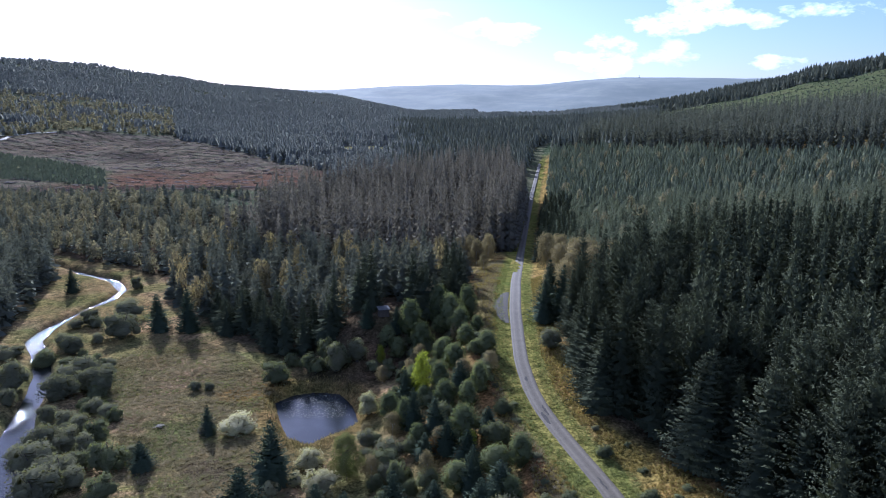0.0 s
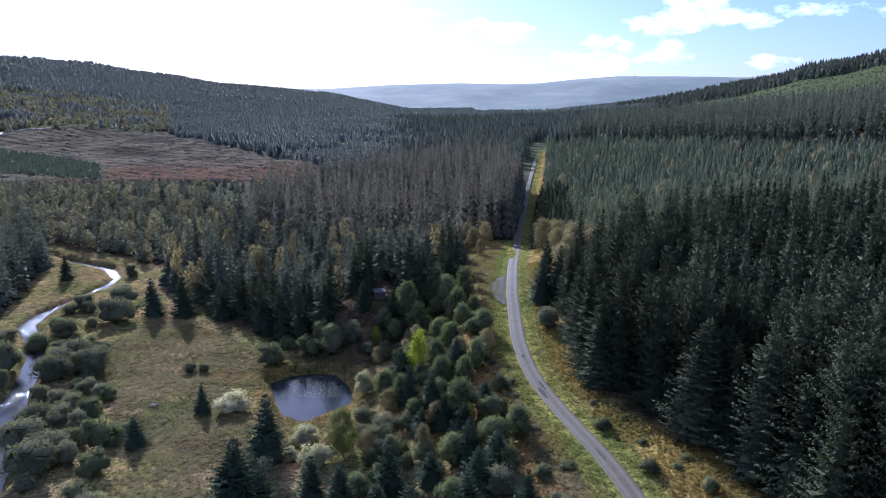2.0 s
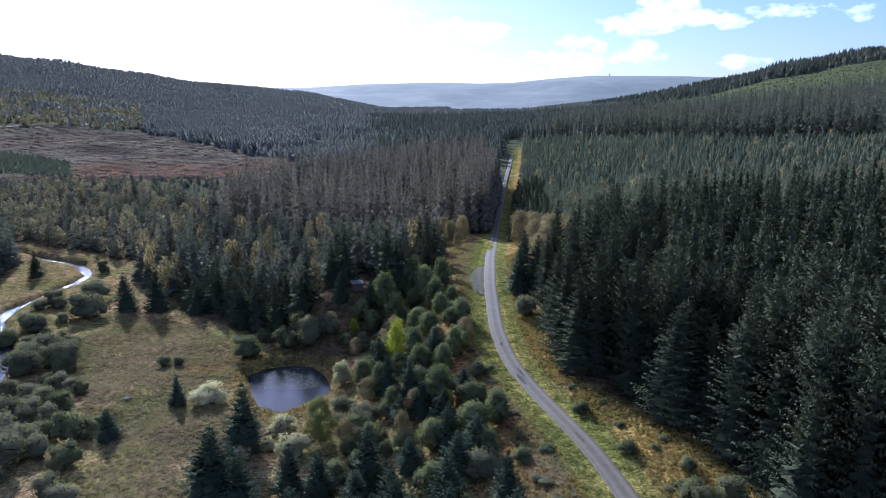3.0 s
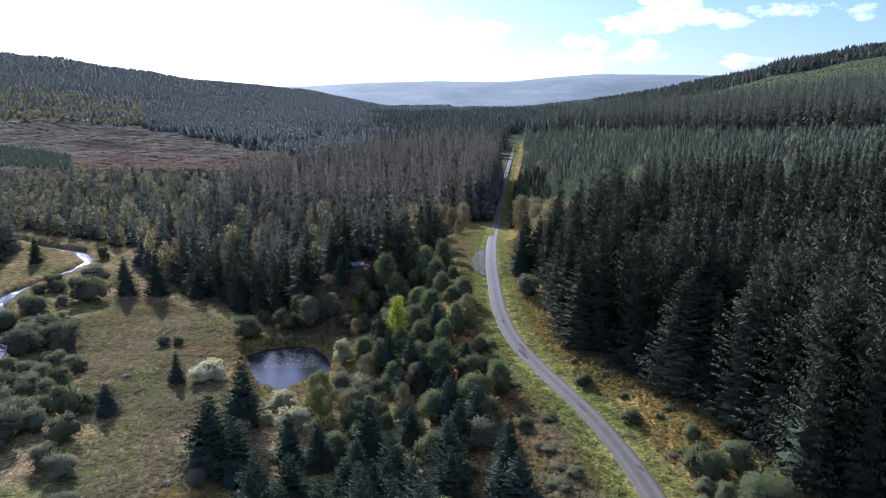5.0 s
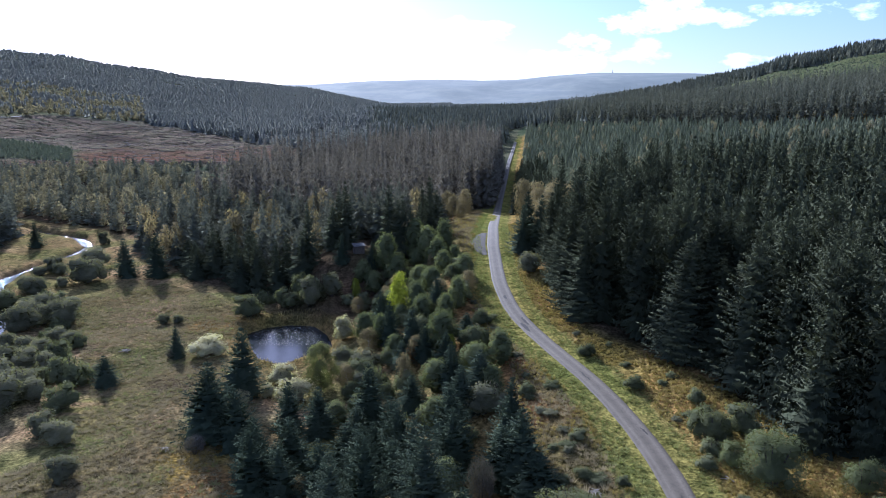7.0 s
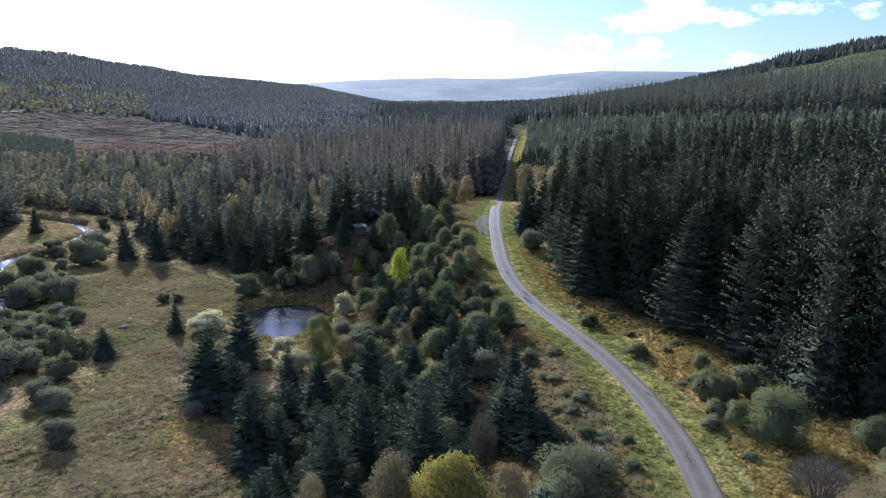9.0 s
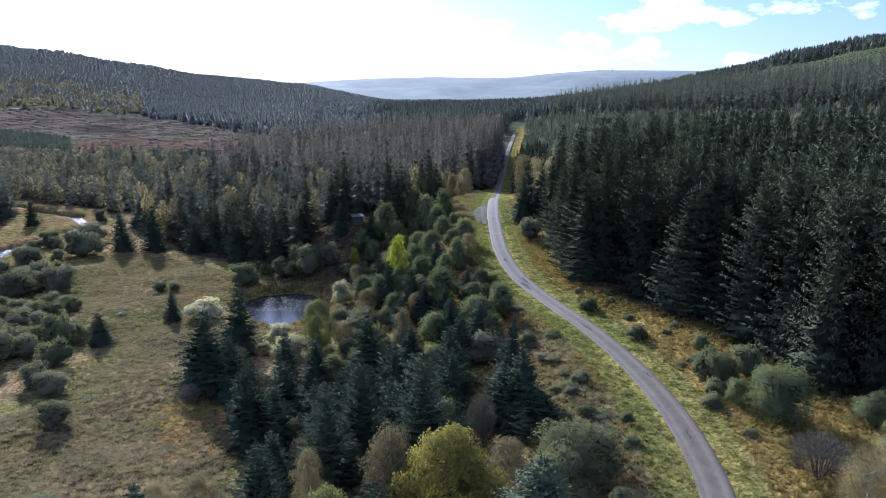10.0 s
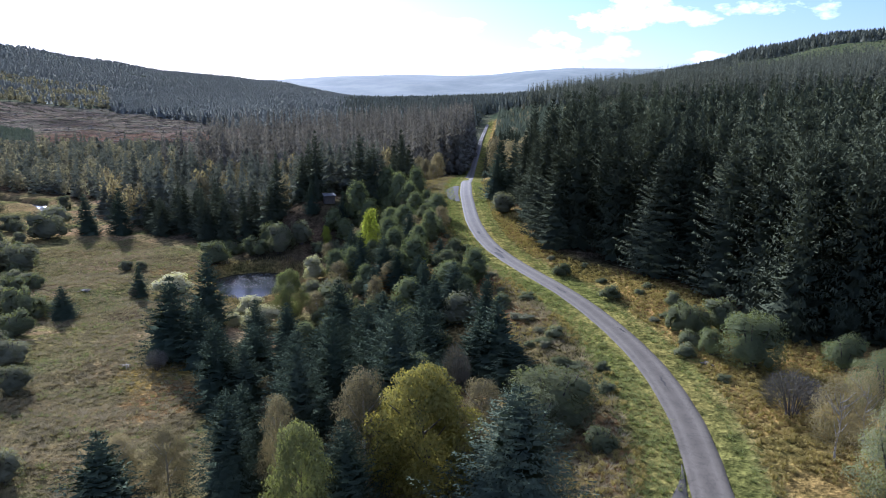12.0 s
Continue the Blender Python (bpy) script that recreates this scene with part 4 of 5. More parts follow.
front_spruces = [kind_of_plant("spruce_tree", trunk_of(0.93, 0.02, 0.004, s), spruce_crown(s, 40, 11, 84, 0.01, 0.53, 0.6, 0.55, 0.032, 0.76), BARK, NEEDLE_BLUE,
                               "bushy blue-green spruce with finely feathered boughs", "tree", "spruces of the meadow") for s in (27, 28)]
small_spruces = [kind_of_plant("spruce_tree", trunk_of(0.93, 0.02, 0.004, s), spruce_crown(s, 26, 10, 50, 0.01, 0.53, 0.84, 0.6, 0.046, 0.82), BARK, NEEDLE_BLUE,
                               "bushy blue-green spruce in the scrub above the meadow", "tree", "spruces of the meadow") for s in (21, 22, 23)]
sx, sy = scatter(STAND, 4.9, 31)
inner = -ring_off(sx, sy, STAND)
reach = inner + 0.12 * np.maximum(0, sy - 60) + 0.5 * np.maximum(0, sx - 60)
order = np.argsort(reach)
rs = np.random.RandomState(8)
front, rest = order[:180], order[180:]
edge_row = (inner < 5.2) & ~((sx > 40) & (sy < 78)) & (inner + 0.02 * np.maximum(0, sy - 120) < 5.2)
for kinds, some in ((near_spruces, [i for i in front if edge_row[i]]), (inner_spruces, [i for i in front if not edge_row[i]])):
    planted(kinds, [(sx[i], sy[i], rs.uniform(6.6, 9.6) * (1.2 if sy[i] < 108 else 1), rs.uniform(15.5, 24) * (0.9 if inner[i] < 2 else 1)) for i in some], 41)
planted(inner_spruces, [(41.4, 65.4, 8.4, 17.5), (46, 63, 9, 18.5), (50.6, 61, 9, 17), (55, 57.5, 9, 18), (44, 69, 9, 19)], 47)
SINGLE = [(-50.6, 105, 4.6, 5.6), (-43.9, 118.5, 3.4, 6.2), (-122.7, 219, 5.4, 8.5), (-78.3, 180.3, 7.6, 10.6), (-70.2, 180.5, 7.4, 12.5), (-28.2, 85.9, 8.2, 10.8), (-27.6, 100.7, 7.2, 11.6),
          (-24, 83, 6, 8.5), (-18.2, 88, 5.4, 7.6), (-13.8, 86, 5.4, 7.4), (-6.9, 87, 5.8, 9.2), (5.2, 82.5, 5.4, 7), (7.8, 85.5, 5.4, 6.4)]
GROUP = [(8.6, 66.4, 5.6, 6.2), (-21.8, 47.6, 6.6, 8.6), (-18.2, 157.6, 4.2, 7.5), (-11, 156.5, 4.2, 6.5), (11.6, 61.8, 5.6, 4.6), (-1.3, 108.5, 4.8, 7), (-7.6, 123.6, 4.6, 9), (-5.1, 112.7, 4.6, 8.2), (3.1, 120, 4.6, 6),
         (3.7, 97.7, 4.8, 6), (25.2, 156, 6.8, 13.3), (23.2, 150.5, 6.4, 11.5), (27.5, 152, 6.4, 13), (-2.6, 64, 6, 9.5), (-18.3, 68.6, 6, 10), (-11, 68, 5.8, 9), (-19.5, 74, 6, 9), (3.5, 70, 5.6, 8.6), (-3.5, 76, 5.8, 9)]
planted(small_spruces, [(x, y, w * 1.2, h) for x, y, w, h in SINGLE], 42)
planted(small_spruces, [(x, y, w * 1.2, h) for x, y, w, h in GROUP], 43)
FRONT = [(7.6, 39.6, 10, 10.2), (-3.4, 44.2, 7, 9.8), (-13.4, 51.4, 6.8, 9.6), (-8.5, 57, 7.8, 12.6), (-5.6, 59.5, 7.4, 13.4), (0.2, 57, 8.8, 13.4)]
planted(front_spruces, FRONT, 46)

# the front rows of the mixed wood, as far as the hut
wood_spruces = [kind_of_plant("spruce_tree", trunk_of(0.93, 0.018, 0.004, s), spruce_crown(s, 24, 9, 26, 0.02, 0.54, 0.86, 0.5, 0.056, 0.85), BARK, NEEDLE,
                              "dark grey-green spruce at the edge of the mixed wood", "tree", "spruces of the mixed wood") for s in (24, 25, 26)]
mixed_x, mixed_y = scatter(MIXED, 6.3, 118)
EDGE = (-ring_off(mixed_x, mixed_y, MIXED) < 12) & (mixed_y < 192)
rm = np.random.RandomState(44)
planted(wood_spruces, [(px, py, rm.uniform(6.4, 9), rm.uniform(8, 15) if px < -40 else rm.uniform(11, 18)) for px, py in zip(mixed_x[EDGE], mixed_y[EDGE]) if math.hypot(px + 14.6, py - 161) > 5], 45)

# ---- bushes and broadleaved trees ----
LB, LT = "bush", "tree"
willows = [kind_of_plant("willow_bush", stems(s, 7, 0.3), leaf_crown(s, bush_blobs(s, 13), 2600, 0.023), BARK, WILLOW,
                         "round olive-green willow bush on the river bank", LB, "willow bushes") for s in (51, 52, 53)]
greys = [kind_of_plant("willow_bush", stems(s, 7, 0.3), leaf_crown(s, bush_blobs(s, 13), 2600, 0.023), BARK, WILLOW_GREY,
                       "round grey-green willow bush in rough grass", LB, "willow bushes") for s in (54, 55)]
creams = [kind_of_plant("flowering_bush", stems(s, 6, 0.3), leaf_crown(s, bush_blobs(s, 13), 2600, 0.023), BARK, CREAM,
                        "bush with pale cream seed heads beside the pond", LB, "cream bushes") for s in (56, 57)]
broads = [kind_of_plant("broadleaved_tree", limbs(s, 9, 0.2, 0.8, 0.3), leaf_crown(s, tree_blobs(s, 24, 0.08, 0.44), 4400, 0.02, 0.3, 0.55), BARK, GREEN,
                        "broadleaved tree in early autumn green", LT, "broadleaved trees") for s in (61, 62)]
ambers = [kind_of_plant("birch_tree", limbs(s, 8, 0.2, 0.85, 0.25), leaf_crown(s, tree_blobs(s, 22, 0.1, 0.42), 4600, 0.021, 0.4, 0), BARK_PALE, AMBER,
                        "slender birch with thinning yellow autumn leaves", LT, "birches") for s in (63, 64)]
near_ambers = [kind_of_plant("birch_tree", limbs(s, 9, 0.2, 0.85, 0.3), leaf_crown(s, tree_blobs(s, 40, 0.08, 0.5, 0.78), 26000, 0.0085, 0.5, 0), BARK_PALE, AMBER,
                             "broad birch with yellow autumn leaves below the road", LT, "birches") for s in (163, 164)]
near_turning = [kind_of_plant("broadleaved_tree", limbs(165, 9, 0.2, 0.85, 0.3), leaf_crown(165, tree_blobs(165, 56, 0.06, 0.56, 0.7), 36000, 0.0105, 0.4, 0), BARK, TURNING,
                              "rounded tree whose green leaves turn yellow at the top", LT, "broadleaved trees")]
near_broads = [kind_of_plant("broadleaved_tree", limbs(161, 9, 0.2, 0.8, 0.3), leaf_crown(161, tree_blobs(161, 44, 0.08, 0.52, 0.75), 26000, 0.0105, 0.4, 0), BARK, YELLOWGREEN,
                             "broadleaved tree in fresh early autumn green", LT, "broadleaved trees")]
near_greys = [kind_of_plant("willow_bush", stems(s, 7, 0.3), leaf_crown(s, bush_blobs(s, 13), 13000, 0.011, 0.3, 0.5), BARK, WILLOW_GREY,
                            "dense grey-green willow bush beside the road", LB, "willow bushes") for s in (154, 155)]
near_willows = [kind_of_plant("willow_bush", stems(s, 7, 0.3), leaf_crown(s, bush_blobs(s, 13), 13000, 0.011, 0.3, 0.5), BARK, GREEN,
                              "broad dark green willow bush at the foot of the spruces", LB, "willow bushes") for s in (156, 157)]
limes = [kind_of_plant("lime_green_tree", limbs(65, 8, 0.15, 0.9, 0.22), leaf_crown(65, tree_blobs(65, 18, 0.06, 0.32), 3600, 0.024, 0.35, 0), BARK, LIME,
                       "bright yellow-green sapling lit from behind", LT)]
thin_birches = [kind_of_plant("birch_tree", limbs(s, 12, 0.25, 0.9, 0.3), merge([twig_crown(s, 500, 0.4), leaf_crown(s, tree_blobs(s, 22, 0.12, 0.44), 7000, 0.0085, 0.6, 0)]), BARK_PALE, AMBER,
                              "sparse young birch with thinning leaves in the bracken", LT, "birches") for s in (167,)]
twiggy = [kind_of_plant("willow_bush", stems(s, 9, 0.3), leaf_crown(s, tree_blobs(s, 34, 0.1, 0.5, 0.72), 20000, 0.0085, 0.5, 0), BARK, WILLOW_GREY,
                        "tall grey-green willow whose twigs show through thin leaves", LB, "willow bushes") for s in (168, 169)]
bares = [kind_of_plant("bare_bush", stems(s, 12, 0.4, 0.55), twig_crown(s, 2600, 0.46), BARK, TWIG,
                       "leafless grey bush of fine twigs", LB, "bare bushes") for s in (66, 67)]
rusts = [kind_of_plant("rowan_bush", stems(68, 6, 0.3), leaf_crown(68, bush_blobs(68, 5), 700, 0.045), BARK, RUST, "small bush with rust-red autumn leaves", LB)]


def low(rows):
    """Bushes seen from above look taller than they are."""
    return [(x, y, w * 1.05, max(0.74 * w, h - 0.12 * w)) for x, y, w, h in rows]


planted(willows, low([(-103.1, 222.3, 5.4, 5.7), (-91, 190.2, 9.4, 5.7), (-86.6, 175.4, 11.2, 6.8), (-100, 185.5, 7.5, 5), (-92.2, 161.6, 7.4, 4.1),
                      (-82.4, 147.9, 8.3, 5.6), (-74.3, 139.5, 9, 6.3), (-83.6, 142.9, 7.3, 5.5), (-80.6, 134.1, 9.1, 5.3), (-77, 123.4, 4.7, 4.9)]), 71)
planted(willows, low([(-72, 121.4, 5.3, 4.8), (-68.1, 118.2, 4.4, 4.7), (-71, 112, 8.4, 6.3), (-67.3, 110.9, 5.9, 5), (-68.4, 104.2, 8, 6), (-62.5, 100.6, 7.7, 5.8), (-58.6, 98.5, 5.3, 4.5),
                      (-62.3, 95.5, 8.5, 5.1), (-93.2, 139.1, 7.4, 9.3), (-88.9, 130.3, 4.5, 4.7), (-67.2, 112.6, 5, 5), (-74.3, 110.6, 6.1, 5.1), (-62.7, 110, 4.6, 4.9), (-54.7, 110.7, 3, 2.4)]), 72)
planted(willows, low([(-51, 139.6, 2.7, 1.4), (-54.2, 140, 3.5, 1.7), (-47.7, 84.4, 5.1, 4.1), (-42.1, 74.4, 4.5, 4), (-33, 55.2, 3.5, 3.7), (8.4, 81.2, 6.8, 4.9), (-70, 128.5, 5, 4), (-66, 125, 4.5, 4),
                      (-79, 140, 7, 5), (7.7, 123, 4, 4), (22.3, 134.4, 6.1, 5.6)]), 73)
planted(greys, low([(-96.4, 156.3, 7.4, 6.1), (-73.6, 130.8, 3.5, 3.1), (-62.8, 114, 5.4, 5.7), (-56.4, 104.8, 6.8, 7.2), (-55.4, 107.9, 4, 3.5), (-52.5, 95.1, 5.7, 4.9), (-37.3, 144, 8, 5.7),
                    (-28.8, 147.8, 4.7, 4.7), (-24, 148.1, 6.5, 8.2), (-6.8, 97.8, 4.5, 5.8), (-8.9, 102.1, 5.6, 5.5), (-2.4, 94.7, 3.9, 4.5), (-12.2, 113.3, 3, 2.8)]), 74)
planted(greys, low([(5.9, 142.5, 4.9, 4.4), (8.5, 100, 5.3, 4.7), (13.7, 82.4, 2.7, 2.4), (24.3, 94.3, 3.1, 2.2), (27.8, 82.4, 3.1, 2.1), (31.9, 69.8, 4.3, 4.2), (36.1, 69.8, 4.5, 5),                     (15.8, 47.4, 2.8, 2.5), (10.1, 108.5, 3.8, 3.6), (-82, 152, 6, 4.5), (33.4, 76.4, 2.4, 2.5)]), 75)
SHRUBS = [(-22.8, 107.2), (-19.6, 98.6), (-15.8, 102), (-13.6, 112.4), (-8.7, 104.9), (-12.6, 106.4), (3.3, 103.1), (7.9, 92.2), (11.6, 92.6), (-8.9, 102.1), (-6.8, 97.8), (2.1, 91.5), (8.5, 100), (8.4, 81.2), (-4.1, 124.7), (6, 62.7)]
planted(creams, [(-38.2, 118.3, 8.4, 3.6), (-22.8, 107.2, 6, 3.6), (-19.6, 98.6, 7.2, 4.2), (-24, 101.5, 3.6, 2.4), (-16.4, 106.6, 3.4, 2.4), (-30.2, 106.1, 2.8, 3), (-27.2, 97.8, 3, 3), (-14.8, 126.4, 5, 5.4)], 76)
planted(broads, [(11.6, 92.6, 4.6, 4.6), (7.9, 92.2, 5.6, 4.4), (3.3, 103.1, 6.4, 6.4), (2.1, 91.5, 5, 4.6), (0.2, 115.7, 5.1, 5), (-4.1, 107.1, 3.8, 4)], 77)
planted(willows, [(-24.5, 147.5, 6.4, 7.6), (-20, 150, 5.6, 6)], 91)
planted(broads, [(-13, 153, 4.6, 5), (-7.5, 155, 6.5, 9), (-5, 149, 5.6, 7.5), (1.5, 153, 6.2, 9), (4, 147, 5.4, 6.5), (-1, 158, 6, 9.5), (6, 158, 5.4, 8), (-10.5, 150.5, 4.6, 5)], 88)
planted(willows, [(-13.6, 112.4, 4.8, 3.8), (-8.7, 104.9, 5.8, 4.6), (-12.6, 106.4, 4.4, 3.4), (-17, 111, 2.8, 1.8)], 95)
planted(ambers, [(-11.6, 101.4, 4, 3.8), (-14.2, 116.4, 3, 2.8)], 96)
planted(greys, [(-31, 150, 5.4, 5), (-27.5, 153, 5, 5.4), (-16, 148, 4, 3.2), (-36, 155, 4.4, 4)], 89)
planted(near_turning, [(2.2, 47.4, 8.8, 10.7)], 90)
planted(near_ambers, [(-9.6, 52, 3.8, 8.2), (-2.4, 50.6, 6.4, 9.8), (-18.7, 52.7, 4.2, 6.2), (6.8, 50.4, 5, 6.6), (-23, 53.8, 4.6, 5)], 78)
planted(near_broads, [(-6.2, 42.3, 5.4, 10.5), (-15.8, 102, 6.2, 8.2)], 86)
planted(limes, [(-4.1, 124.7, 5.4, 8.8), (-8, 138.2, 2.2, 3.3), (-14.5, 149.8, 3, 4.2), (4.6, 99.5, 2.2, 4)], 79)
planted(near_willows, [(41.8, 57.2, 4.6, 4), (34.4, 60, 7.6, 5.8), (32, 63.4, 3.4, 3)], 85)
planted(near_greys, [(13.6, 54, 9, 5.6), (11, 50.5, 6.4, 5), (32.4, 68.4, 4.4, 4)], 87)
planted(twiggy, [(39.6, 48.6, 6.2, 5.8), (31.6, 36.6, 6.8, 7.8), (43.5, 51.5, 5, 5)], 93)
planted(thin_birches, [(31.9, 43.4, 4.8, 6.4), (34.8, 44.6, 4.6, 5.8)], 94)
planted(greys, [(29.5, 63.5, 2.6, 1.8), (31, 66, 2.8, 2), (19, 56.5, 2.2, 1.3), (16.5, 63, 2.4, 1.4), (20, 61, 1.8, 1.1), (17.5, 70, 2.4, 1.5)], 84)
planted(bares, [(32.6, 50.2, 5.4, 4.4), (6, 62.7, 3.2, 6.4), (-44.6, 118.7, 3.1, 2.2), (-28.9, 81, 2.9, 3)], 80)
planted(rusts, [(6.6, 103.5, 1.8, 1.8), (-1.5, 104, 3, 3.2)], 81)

# the belt of birches by the bend, and dense scrub between pond and road
planted(ambers, [(31, 168, 8, 8.5), (34, 175, 8.5, 9.5), (37, 183, 9, 11), (40, 176, 8.5, 10), (42, 190, 8.5, 10), (31.7, 203, 8, 11), (36, 206, 8, 10), (29, 176, 6, 7), (45, 183, 8, 9), (34, 193, 8, 9), (48, 190, 8, 9.5), (39, 198, 8, 10), (45, 176, 7, 8)], 82)
planted(ambers, [(-31, 233, 6, 12), (-24, 238, 6, 12), (-17, 232, 6, 11), (-10, 236, 6.5, 13), (-1, 226, 6, 14), (5, 240, 6, 11), (12, 240, 6, 8.5), (16, 237, 6.5, 9), (10, 247, 6, 10), (17, 247, 6, 8), (-58, 215, 6, 11),
                 (-50, 232, 6, 13), (13, 214, 4, 5), (-37, 243, 6, 12)], 83)
TAKEN = SINGLE + GROUP + FRONT + SHRUBS


def thicket(ring, step, seed, sorts):
    """Plants in a ring where no larger one stands: sorts are (kinds, share, widths, heights)."""
    x, y = scatter(ring, step, seed)
    r = np.random.RandomState(seed + 1)
    free = [all(math.hypot(px - q[0], py - q[1]) > 2.2 for q in TAKEN) for px, py in zip(x, y)]
    rows = [[] for _ in sorts]
    for px, py in zip(x[free], y[free]):
        k = r.choice(len(sorts), p=[s[1] for s in sorts])
        w = r.uniform(*sorts[k][2])
        rows[k].append((px, py, w, r.uniform(*sorts[k][3])))
    for k, s in enumerate(sorts):
        planted(s[0], rows[k], seed + 2 + k)


SCRUB_BACK = [(-13, 153), (4, 156), (10, 148), (11, 128), (8, 112), (-4, 106), (-12, 114), (-11, 130), (-14, 140)]
SCRUB_FRONT = [(-9, 108), (6, 108), (13, 96), (11.5, 80), (-13, 80), (-15, 92)]
SCRUB_LOW = [(-16, 78), (10.5, 78), (11, 60), (9, 55), (-12, 55), (-17, 64)]
RIVER_SCRUB = [(-97, 186), (-86, 182), (-78, 150), (-68, 142), (-60, 118), (-50, 100), (-45, 84), (-56, 76), (-64, 92), (-70, 104), (-78, 124), (-90, 150), (-103, 170), (-104, 182)]
FAR_BANK = [(-93, 140), (-88, 126), (-96, 128), (-112, 150), (-112, 166), (-104, 160)]
thicket(RIVER_SCRUB, 9.5, 221, [(willows, 0.7, (3.6, 6), (2.8, 4.4)), (greys, 0.3, (3, 5), (2.4, 4))])
thicket(FAR_BANK, 5.4, 231, [(willows, 0.8, (4, 7), (2.6, 4.6)), (greys, 0.2, (3.4, 6), (2.4, 4))])
thicket(SCRUB_BACK, 4.3, 201, [(greys, 0.3, (3.4, 5.2), (2.4, 4.2)), (broads, 0.4, (3.6, 5.4), (3.5, 6)), (willows, 0.2, (3, 5), (2.2, 3.6)), (ambers, 0.1, (3, 4), (3.5, 5))])
thicket(SCRUB_LOW, 4.3, 211, [(small_spruces, 0.7, (5.6, 7.4), (6.5, 9.5)), (greys, 0.12, (2.6, 4.2), (2, 3.4)), (broads, 0.09, (3, 4.4), (3, 4.8)), (ambers, 0.09, (2.8, 3.8), (3.5, 5))])
thicket(SCRUB_FRONT, 4.6, 261, [(greys, 0.26, (2.8, 4.6), (2.2, 3.8)), (willows, 0.12, (2.8, 4.4), (2.2, 3.6)), (broads, 0.24, (3, 4.8), (3, 5)), (ambers, 0.1, (2.6, 3.8), (3, 5)), (small_spruces, 0.28, (4, 5.4), (4.5, 7))])
BANK = [(10, 50), (17.5, 50), (19, 64), (18, 84), (14, 100), (11.5, 118), (9.5, 118), (12, 96), (14, 84), (13, 66)]
BRACKEN_EDGE = [(29.5, 50), (30, 64), (29, 80), (24, 98), (21.5, 112), (23.5, 112), (28, 99), (33, 88), (36, 78), (37, 66), (38, 56)]
thicket(BANK, 3.7, 241, [(greys, 0.5, (1.6, 3), (0.7, 1.2)), (willows, 0.5, (1.4, 2.6), (0.6, 1.0))])
thicket(BRACKEN_EDGE, 6.5, 251, [(greys, 0.5, (1.3, 2.6), (0.7, 1.2)), (willows, 0.5, (1.2, 2.2), (0.6, 1.0))])
discard(front_spruces + thin_birches + twiggy + inner_spruces + near_turning + wood_spruces + near_willows + near_ambers + near_broads + near_greys + near_spruces + small_spruces + willows + greys + creams + broads + ambers + limes + bares + rusts)

# ---- the woods ----
mid_lod = [spruce_crown(s, 15, 8, 9, 0.03, 0.52, 0.88, 0.45, 0.066, 0.85) for s in (91, 92, 93)]
back_lod = [spruce_crown(s, 12, 6, 6, 0.03, 0.53, 0.92, 0.42, 0.075, 0.85) for s in (87, 88, 89)]
deep_lod = [spruce_crown(s, 15, 8, 10, 0.2, 0.52, 0.84, 0.45, 0.066, 0.82) for s in (77, 78, 79)]
dist_lod = [spruce_crown(s, 10, 5, 4, 0.03, 0.52, 0.95, 0.42, 0.09, 0.85) for s in (74, 75, 76)]
low_lod = [spruce_crown(s, 8, 5, 3, 0.03, 0.54, 0.9, 0.6, 0.11) for s in (94, 95, 96)]
far_lod = [far_spruce(s, 6, 5, 0.5) for s in (84, 85, 86)]
bit = [far_spruce(s, 3, 4, 0.5) for s in (97, 98, 99)]
puffs = [leaf_crown(s, tree_blobs(s, 9, 0.15, 0.34), 260, 0.06, 0.35, 0) for s in (101, 102)]
far_puffs = [leaf_crown(s, tree_blobs(s, 5, 0.15, 0.34), 40, 0.16, body=0) for s in (103, 104)]
forest("spruce_plantation", deep_lod, sx[rest], sy[rest], (15.5, 23.5), (6.2, 8.8), NEEDLE, "dense plantation of tall dark green spruces", "forest", 111)
x, y = scatter(YOUNG, 3.9, 112)
for shapes, part_of in ((low_lod, y < 330), (far_lod, y >= 330)):
    forest("young_spruce_plantation", shapes, x[part_of], y[part_of], (5, 10), (3.6, 5.2), NEEDLE_YOUNG, "young green spruce plantation beyond the tall stand", "forest", 113)
x, y = scatter(YOUNG, 23, 114)
forest("birch_scatter", puffs, x, y, (7, 9.5), (4.5, 7), OLIVE, "yellowing birches among the young spruces", "forest", 115, centre=0.4)
x, y = scatter(TALL_MID, 7.0, 116)
forest("tall_spruce_wood", back_lod, x, y, (13, 26), (6.2, 8.8), NEEDLE_BROWN, "tall spruce wood with brownish crowns beside the road", "forest", 117)
x, y = mixed_x, mixed_y
k = np.random.RandomState(119).uniform(size=len(x))
edge = -ring_off(x, y, MIXED)
k[np.hypot(x + 14.6, y - 161) < 4.5] = 2
for band, tall in (((edge < 5) & ((x < -40) | (y > 200)), (6, 12)), ((edge < 5) & (x >= -40) & (y <= 200), (12, 17)), ((edge >= 5) & (waves(x, y, 30, 41) < 0.1), (8, 15)), ((edge >= 5) & (waves(x, y, 30, 41) >= 0.1), (12, 20))):
    pick = band & (k < 0.86) & ~(EDGE & (k < 1))
    forest("spruce_wood", mid_lod, x[pick], y[pick], tall, (6.6, 9.4), NEEDLE_HAZED, "mixed wood of dark spruces behind the pond", "forest", 120)
forest("birch_wood", puffs, x[(k > 0.86) & (k < 1)], y[(k > 0.86) & (k < 1)], (8, 13), (5.5, 7.5), AMBER, "yellowing birches in the mixed wood", "forest", 121, centre=0.4)
x, y = scatter([(31, 226), (40, 226), (50, 252), (64, 340), (52, 344), (43, 300), (35, 252)], 4.6, 160)
